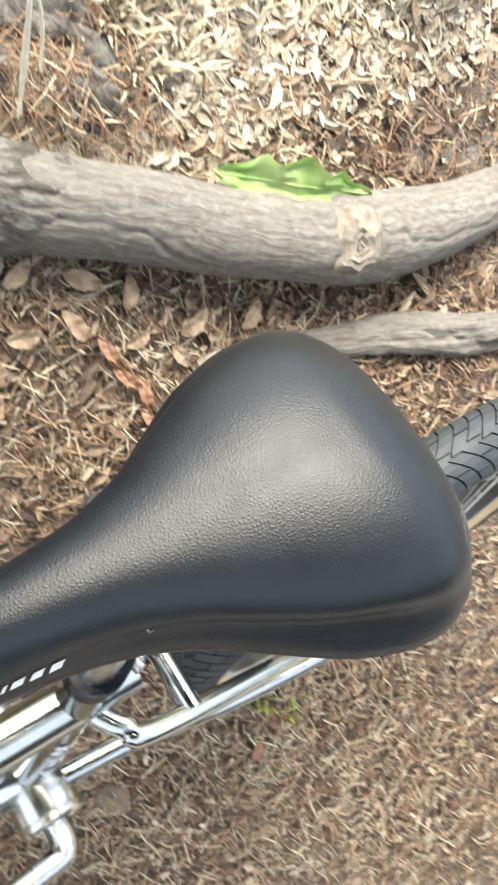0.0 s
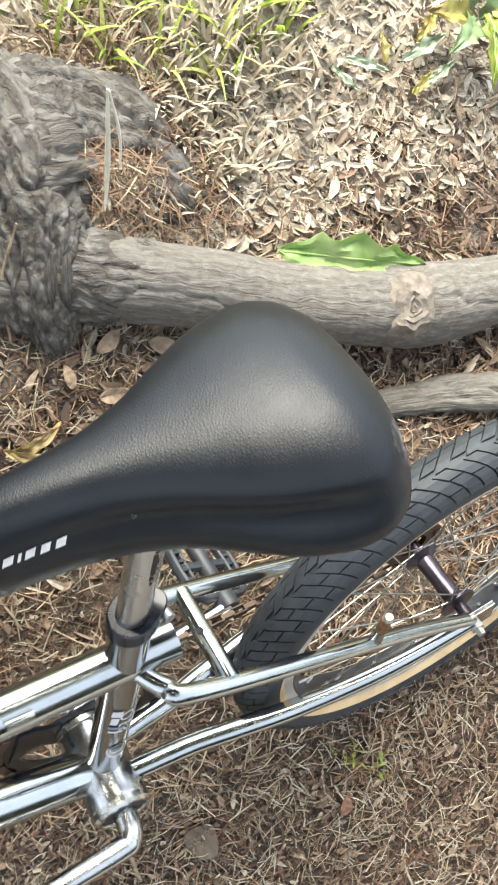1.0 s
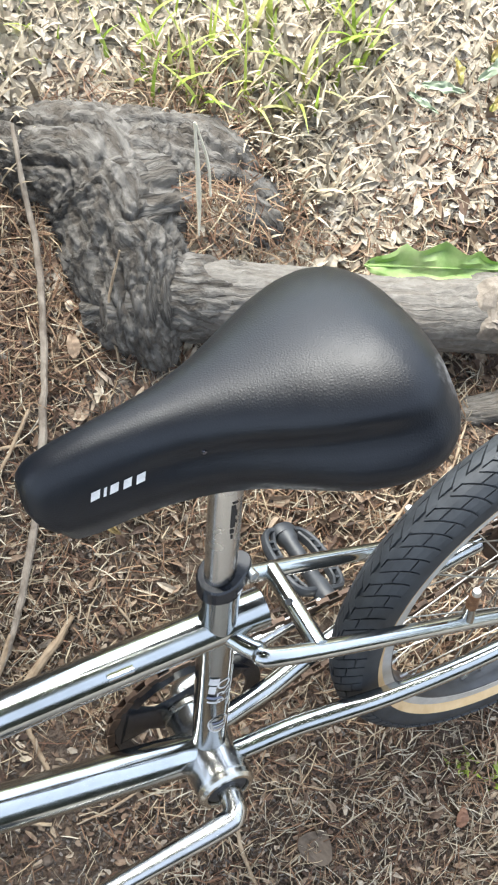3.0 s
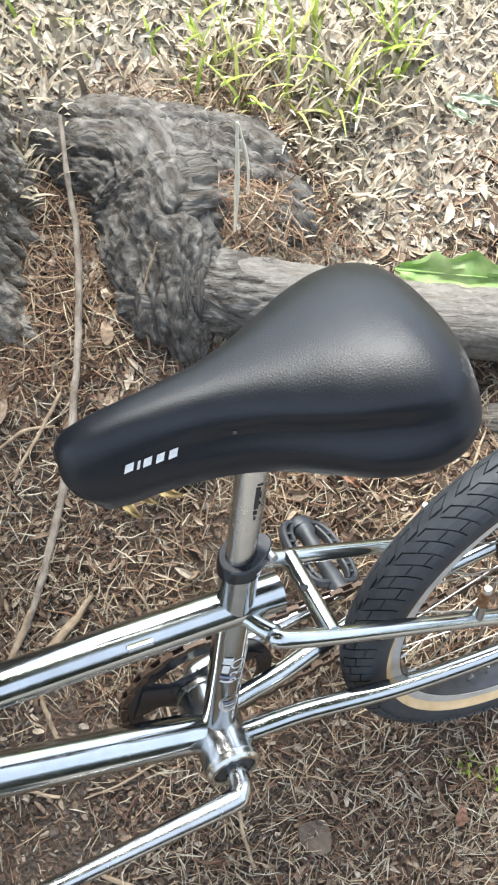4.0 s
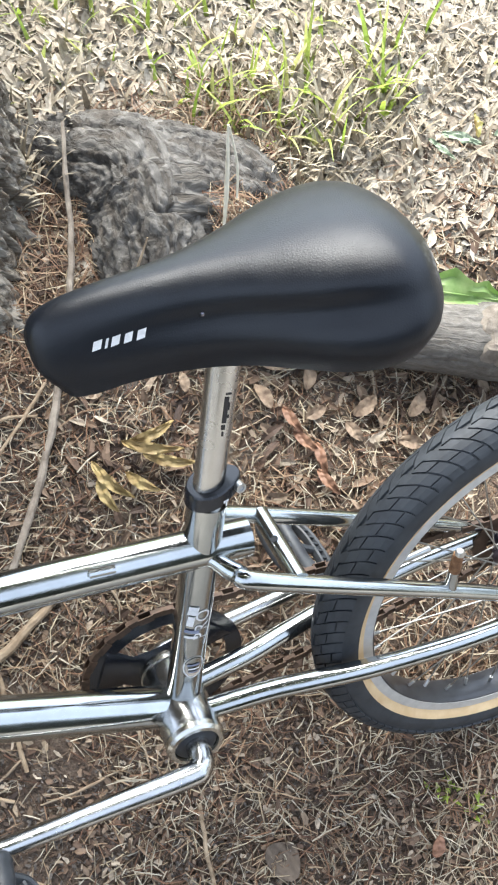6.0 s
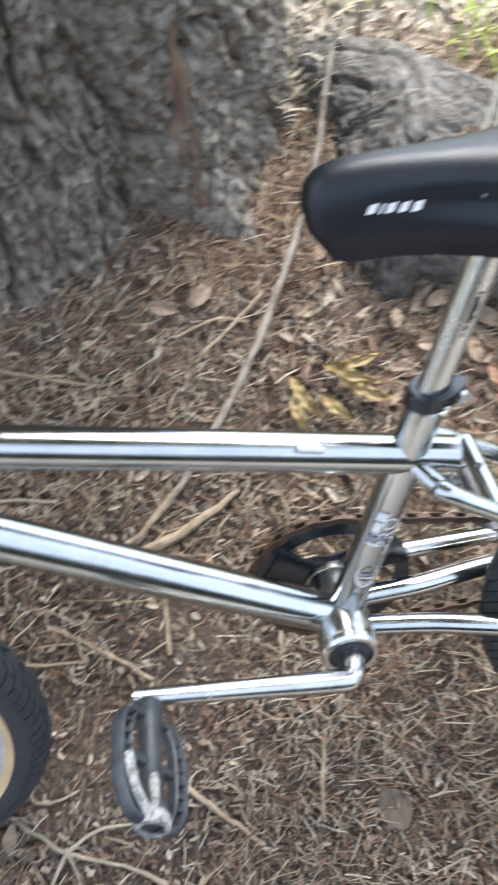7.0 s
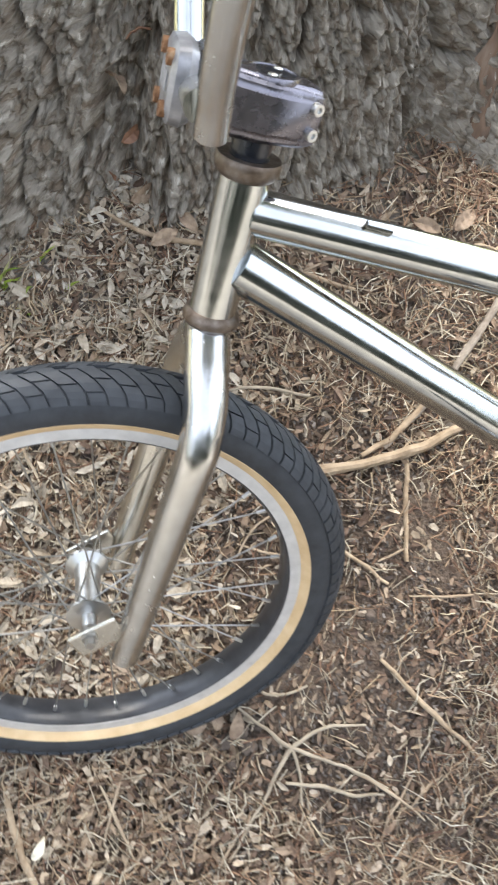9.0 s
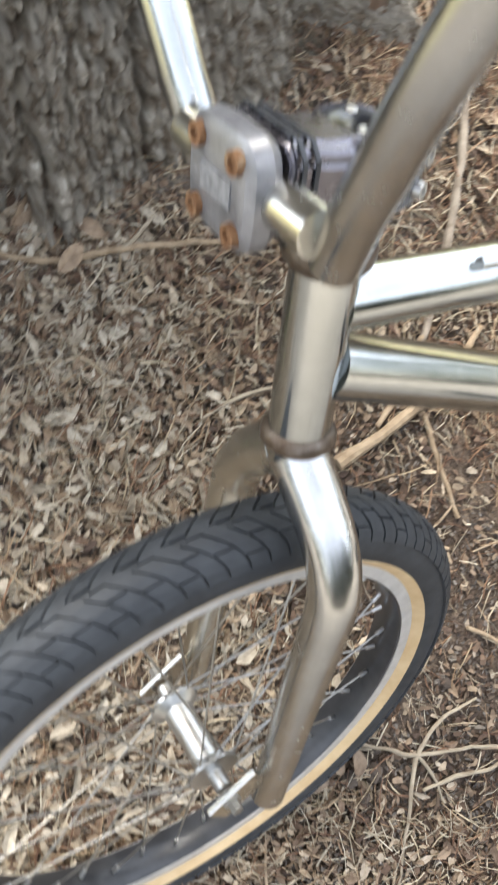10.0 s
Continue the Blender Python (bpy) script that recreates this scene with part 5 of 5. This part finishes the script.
stick("short fork of the twig by the trunk", [G(-0.445, 0.570, 0.012), G(-0.42, 0.578, 0.016), G(-0.395, 0.592, 0.014)], [0.0024, 0.0022, 0.0016], PALETWIG)
stick("upright stub of dead stem in the litter", [G(-0.035, 0.055, 0.006), G(-0.048, 0.0, 0.010), G(-0.055, -0.05, 0.008)], [0.0025, 0.003, 0.0025])
stick("curved thin twig below the trunk", [G(-0.14, 0.56, 0.012), G(-0.085, 0.575, 0.016), G(-0.045, 0.565, 0.012)], [0.0018, 0.0022, 0.0015])
stick("broken twig behind the saddle", [G(-0.12, 0.525, 0.012), G(-0.02, 0.60, 0.016)], [0.002, 0.0025])
stick("bleached straw stem standing on the root", [G(0.249, 0.69, 0.08), G(0.266, 0.73, 0.117), G(0.283, 0.784, 0.178)], [0.0012, 0.0032, 0.0016], PALESTEM, "straw")
stick("bleached straw stem standing on the root", [G(0.276, 0.72, 0.115), G(0.285, 0.75, 0.142), G(0.284, 0.782, 0.177)], [0.0012, 0.0018, 0.001], PALESTEM, "straw")
stick("bowed thin twig against the root", [G(0.10, 0.60, 0.015), G(0.115, 0.655, 0.05), G(0.155, 0.705, 0.095)], [0.0015, 0.002, 0.0012])
rng = random.Random(7)
for k in range(46):
    gx, gy = rng.uniform(-0.75, 0.75), rng.uniform(-0.28, 0.56)
    a, L = rng.uniform(0, math.pi), rng.uniform(0.04, 0.12)
    dx, dy = math.cos(a) * L / 2, math.sin(a) * L / 2
    stick("short thin dry twig in the litter", [G(gx - dx, gy - dy, 0.007), G(gx + rng.uniform(-0.006, 0.006), gy + rng.uniform(-0.006, 0.006), 0.011), G(gx + dx, gy + dy, 0.007)], [0.0011, rng.uniform(0.0014, 0.0022), 0.0009], TWIG, "twig")


# ---- leaves and grass ----
def leaf(name, label, place, yaw, L, W, mat, lobes=0, curl=0.15, tilt=(0, 0), thick=0.0007):
    nu, nv = 28, 7
    m = Matrix.Translation(place) @ Matrix.Rotation(radians(25), 4, "X") @ Matrix.Rotation(radians(yaw), 4, "Z") @ Matrix.Rotation(radians(tilt[0]), 4, "X") @ Matrix.Rotation(radians(tilt[1]), 4, "Y")
    bm = bmesh.new()
    top, bot = [], []
    for i in range(nu + 1):
        u = i / nu
        w = W / 2 * (math.sin(math.pi * min(1, u ** 0.8)) ** 0.75 + 0.02)
        if lobes:
            w *= 0.58 + 0.42 * (1 - abs(math.sin(math.pi * (lobes * u + 0.35 * noise.noise((u * 5, lobes, 1.7)))))) ** 0.8
        rt, rb = [], []
        for j in range(nv):
            v = 2 * j / (nv - 1) - 1
            z = curl * L * math.sin(math.pi * u) + abs(v) * w * 0.35 + 0.006 * noise.noise((u * 7, v * 2, L * 90)) * L / 0.1
            p = Vector(((u - 0.5) * L, v * w, z))
            rt.append(bm.verts.new(m @ p))
            rb.append(bm.verts.new(m @ (p - Vector((0, 0, thick)))))
        top.append(rt)
        bot.append(rb)
    for g, flip in ((top, 1), (bot, -1)):
        for a, b in zip(g, g[1:]):
            for j in range(nv - 1):
                bm.faces.new((a[j], a[j + 1], b[j + 1], b[j])[::flip])
    for j in (0, nv - 1):
        for i in range(nu):
            bm.faces.new((top[i][j], top[i + 1][j], bot[i + 1][j], bot[i][j]))
    ob = tagged(finish(name, bm, mat), label, "leaf", group="large fallen leaves")
    if L > 0.1:
        pts = [m @ Vector(((u - 0.5) * L, 0, curl * L * math.sin(math.pi * u) + 0.0012 + 0.006 * noise.noise((u * 7, 0, L * 90)) * L / 0.1)) for u in np.linspace(0.02, 0.97, 14)]
        rib = part("midrib", tube(pts, [0.0016, 0.0012, 0.0006], 7, True, 3), GREENLEAF, ob, "pale raised midrib")
    return ob


leaf("fallen_leaf", "large lobed green leaf lying behind the root", G(0.517, 0.540, 0.058), -28, 0.198, 0.068, GREENLEAF, 4, 0.04, (16, 0))
leaf("fallen_leaf", "green leaf edge turning yellow behind the root", G(0.525, 0.512, 0.05), -30, 0.12, 0.026, YELLOWGREEN, 4, 0.05, (10, 0))
for gx, gy, yaw, L in ((0.012, 0.456, -62, 0.07), (0.046, 0.440, -50, 0.05), (0.074, 0.478, -28, 0.08), (0.088, 0.455, -30, 0.07), (0.075, 0.495, 5, 0.07), (0.0, 0.440, -80, 0.05)):
    leaf("fallen_leaf", "narrow yellowed leaf curling on the litter", G(gx, gy, 0.016), yaw, L, 0.014, YELLOWLEAF, 0, 0.26, (20, 0))
for gx, gy, yaw in ((0.256, 0.448, -75), (0.262, 0.415, -60), (0.272, 0.388, -95), (0.268, 0.355, -70)):
    leaf("fallen_leaf", "orange-brown dead leaf on the litter", G(gx, gy, 0.014), yaw, 0.046, 0.013, ORANGELEAF, 0, 0.22, (15, 0))
for gx, gy, yaw, L in ((-0.49, 0.58, 30, 0.04), (-0.46, 0.60, -50, 0.035), (0.20, 0.56, 20, 0.04), (0.26, 0.53, -40, 0.045), (0.30, 0.50, 60, 0.04), (0.14, 0.54, 80, 0.03), (-0.10, 0.61, 40, 0.045), (-0.15, 0.60, -20, 0.04), (0.03, 0.235, 50, 0.03), (0.36, 0.44, 15, 0.045), (0.06, 0.645, 70, 0.035), (0.40, 0.37, -30, 0.04), (0.23, 0.49, 100, 0.04), (0.33, 0.41, -70, 0.035), (0.18, 0.50, -15, 0.04), (0.43, 0.42, 35, 0.045), (0.29, 0.45, 5, 0.035)):
    leaf("fallen_leaf", "pale tan dry leaf on the litter", G(gx, gy, 0.014), yaw, L, L * 0.45, TANLEAF, 0, 0.12, (12, 8))
for gx, gy, yaw, L, W in ((0.650, 0.748, -35, 0.062, 0.018), (0.735, 0.742, 8, 0.075, 0.022), (0.745, 0.705, 14, 0.055, 0.016), (0.615, 0.742, -60, 0.05, 0.012)):
    leaf("fallen_leaf", "flat pale grey-green leaf on the bleached litter", G(gx, gy, 0.024), yaw, L, W, PALEGREEN, 2, 0.04, (8, 0))
for gx, gy, yaw, L in ((0.715, 0.702, 20, 0.045), (0.680, 0.760, 70, 0.04), (0.750, 0.765, 30, 0.055)):
    leaf("fallen_leaf", "browning leaf on the bleached litter", G(gx, gy, 0.022), yaw, L, L * 0.4, BROWNGREEN, 2, 0.08, (10, 5))
leaf("fallen_leaf", "round flat brown leaf pressed into the soil", G(0.033, -0.046, 0.008), 20, 0.042, 0.050, DISC, 0, 0.01)
leaf("fallen_leaf", "reddish dead leaf on the mulch", G(0.214, -0.113, 0.012), 50, 0.03, 0.016, ORANGELEAF, 0, 0.1)

leaf("fallen_leaf", "bleached pale leaf curled on the litter", G(-0.645, -0.121, 0.012), 60, 0.026, 0.011, PALESTEM, 0, 0.2, (10, 5))
for gx, gy, yaw, L in ((-0.425, -0.006, 70, 0.032), (-0.447, 0.004, 95, 0.028), (-0.468, -0.002, 30, 0.03)):
    leaf("fallen_leaf", "tan dry leaf against the front tyre", G(gx, gy, 0.014), yaw, L, L * 0.5, TANLEAF, 0, 0.15, (12, 8))


def clod(place, size, seed):
    """A crumb of dry earth."""
    bm = bmesh.new()
    bmesh.ops.create_icosphere(bm, subdivisions=3, radius=size)
    for v in bm.verts:
        v.co *= 1 + 0.5 * noise.noise(v.co * 60 + Vector((seed, 0, 0))) + 0.2 * noise.noise(v.co * 190)
        v.co.z *= 0.7
        v.co += place
    return tagged(finish("earth_clod", bm, CLOD), "dark crumbling clod of earth by the tyre", "clod", group="clods of earth")


for k, (gx, gy, size) in enumerate(((-0.439, -0.024, 0.010), (-0.427, -0.046, 0.008), (-0.410, -0.030, 0.011), (-0.400, -0.008, 0.009), (-0.455, -0.040, 0.007), (-0.392, -0.030, 0.007), (-0.417, -0.012, 0.009), (-0.280, 0.075, 0.006), (-0.255, 0.110, 0.007), (-0.315, 0.045, 0.006), (-0.295, 0.015, 0.007), (-0.225, 0.060, 0.005))):
    clod(G(gx, gy, size * 0.45), size, k * 3.7)

for k, (aa, z, r, L) in enumerate(((258, 0.10, 0.535, 0.035), (256, 0.16, 0.53, 0.04), (259, 0.22, 0.525, 0.03), (257, 0.29, 0.52, 0.035), (255, 0.05, 0.55, 0.04), (260, 0.03, 0.55, 0.045))):
    leaf("fallen_leaf", "brown dead leaf caught in the bark", TREE + Vector((r * math.cos(radians(aa)), r * math.sin(radians(aa)), z)), 40 + 70 * k, L, L * 0.45, TANLEAF if k % 2 else ORANGELEAF, 0, 0.15, (50, 20))


def plant():
    p = new("weed_plant")
    p.location = G(0.822, 0.725, 0)
    tagged(p, "low green plant with browning lobed leaves", "plant")
    k = 0
    for yaw, L, mt, up in ((200, 0.15, GREENLEAF, 25), (240, 0.17, YELLOWGREEN, 15), (300, 0.14, BROWNGREEN, 10), (160, 0.14, BROWNGREEN, 20), (20, 0.16, GREENLEAF, 30), (90, 0.15, GREENLEAF, 35), (260, 0.13, GREENLEAF, 40)):
        L *= 0.62
        ob = leaf("leaf", "", Vector((0, 0, 0)), yaw, L, 0.042, WEEDGREEN if mt is GREENLEAF else mt, 3, 0.12, (0, -up))
        for key in ("label", "category", "group"):
            if key in ob:
                del ob[key]
        d = Matrix.Rotation(radians(yaw), 4, "Z") @ Vector((L * 0.55, 0, 0.05))
        ob.parent = p
        ob.location = d
    return p


plant()


def grass_patch(name, blades, label, seed, mat=GRASS):
    """blades: rows of place, spread, count, length."""
    rng = np.random.default_rng(seed)
    verts, faces = [], []
    for gx, gy, sp, n, L0 in blades:
        for _ in range(n):
            x, y = gx + rng.normal(0, sp), gy + rng.normal(0, sp * 0.7)
            L = L0 * rng.uniform(0.5, 1.3)
            yaw, lean, bend = rng.uniform(0, 2 * math.pi), rng.uniform(0.05, 0.5), rng.uniform(0.1, 0.8)
            w = rng.uniform(0.0020, 0.0046)
            base = G(x, y, 0.0)
            d, sd = Vector((math.cos(yaw), math.sin(yaw), 0)), Vector((-math.sin(yaw), math.cos(yaw), 0))
            o = len(verts)
            for i in range(6):
                t = i / 5
                a = lean + bend * t
                c = base + (d * math.sin(a) + Vector((0, 0, 1)) * math.cos(a)) * (L * t)
                ww = w * (1 - t ** 2) + 0.0001
                verts += [tuple(c - sd * ww), tuple(c + sd * ww)]
                if i:
                    k = o + 2 * (i - 1)
                    faces.append((k, k + 1, k + 3, k + 2))
    me = bpy.data.meshes.new(name)
    me.from_pydata(verts, [], faces)
    me.materials.append(mat)
    return tagged(new(name, me), label, "grass", kind="stuff")


grass_patch("grass_tuft", [(0.467, 0.8, 0.012, 7, 0.0808), (0.495, 0.82, 0.015, 8, 0.0855), (0.425, 0.84, 0.02, 9, 0.0855), (0.345, 0.865, 0.02, 8, 0.0855), (0.3, 0.89, 0.02, 6, 0.0665), (0.59, 0.85, 0.02, 7, 0.095), (0.454, 0.9, 0.03, 13, 0.095), (0.34, 0.91, 0.03, 10, 0.076), (0.55, 0.84, 0.03, 8, 0.0855), (0.63, 0.92, 0.04, 8, 0.0855), (0.52, 0.96, 0.06, 9, 0.076), (0.25, 1.03, 0.07, 18, 0.057), (0.12, 1.05, 0.06, 24, 0.0475), (0, 1.12, 0.07, 54, 0.0475), (0.38, 1.05, 0.1, 18, 0.057), (0.3, 1.25, 0.2, 240, 0.038), (0.7, 1.35, 0.25, 130, 0.0475), (0.05, 1.35, 0.15, 240, 0.038), (0.1, 1.6, 0.4, 600, 0.0475), (0.9, 1.9, 0.5, 700, 0.076)], "bright green grass tufts behind the root", 11)
grass_patch("grass_tuft", [(-0.68, 0.52, 0.03, 14, 0.03), (-0.72, 0.53, 0.04, 20, 0.035), (-0.80, 0.50, 0.05, 30, 0.04), (0.255, -0.062, 0.012, 14, 0.018), (0.285, -0.10, 0.014, 14, 0.018)], "sparse thin green grass sprouts", 12)
grass_patch("dry_grass", [(0.48, 0.87, 0.06, 120, 0.06), (0.40, 0.80, 0.05, 120, 0.05), (0.42, 0.70, 0.05, 100, 0.045), (0.05, 0.86, 0.03, 60, 0.06), (0.09, 0.92, 0.04, 60, 0.05), (0.33, 0.72, 0.04, 60, 0.03), (0.30, 1.05, 0.1, 200, 0.05), (0.62, 0.85, 0.1, 160, 0.05), (0.39, 0.75, 0.02, 90, 0.05), (0.41, 0.70, 0.02, 80, 0.045), (0.385, 0.80, 0.02, 70, 0.05), (0.50, 0.80, 0.05, 160, 0.05), (0.35, 0.90, 0.05, 160, 0.05), (0.02, 0.84, 0.015, 60, 0.06)], "bleached dry grass tufts round the root", 13, PALESTRAW)
scatter_leaves("grass_field", 30000, (-12, 14), (2.0, 26), (0.10, 0.25), GRASS, "far lawn of green grass", 14, True, 0.05)


def unseen_woods():
    """An unseen belt of trees across the lawn, all but where the view opens behind the trunk, added to darken
    reflections in the chrome.
    """
    rng = random.Random(21)
    verts, faces = [], []
    for k in range(1150):
        deg = rng.uniform(150, 400) if k < 450 else rng.uniform(235, 305)
        a = radians(deg)
        d = rng.uniform(9, 14)
        # The added taller stretch widens the dark band reflected in the tubes.
        top = 4.2 if k < 450 else 8.5 * (0.65 + 0.35 * math.sin(deg * 0.13) * math.sin(deg * 0.37))
        c = Vector((math.cos(a) * d, math.sin(a) * d, rng.uniform(-0.3, top) - 0.7))
        r = rng.uniform(0.5, 1.0)
        for _ in range(28):
            p = c + Vector((rng.gauss(0, r), rng.gauss(0, r), rng.gauss(0, r * 0.8)))
            m = Euler((rng.uniform(-1.5, 1.5), rng.uniform(-1.5, 1.5), rng.uniform(0, 6.3))).to_matrix()
            L, w = rng.uniform(0.12, 0.28), rng.uniform(0.08, 0.16)
            o = len(verts)
            verts += [tuple(p + m @ Vector(v)) for v in ((-L, 0, 0), (0, -w, 0.03), (L, 0, 0), (0, w, 0.03))]
            faces.append((o, o + 1, o + 2, o + 3))
    me = bpy.data.meshes.new("unseen_woods")
    me.from_pydata(verts, [], faces)
    me.materials.append(WOODS)
    return tagged(new("unseen_woods", me), "unseen belt of dark green trees added for dark bands in the chrome", "woods", kind="stuff")


unseen_woods()
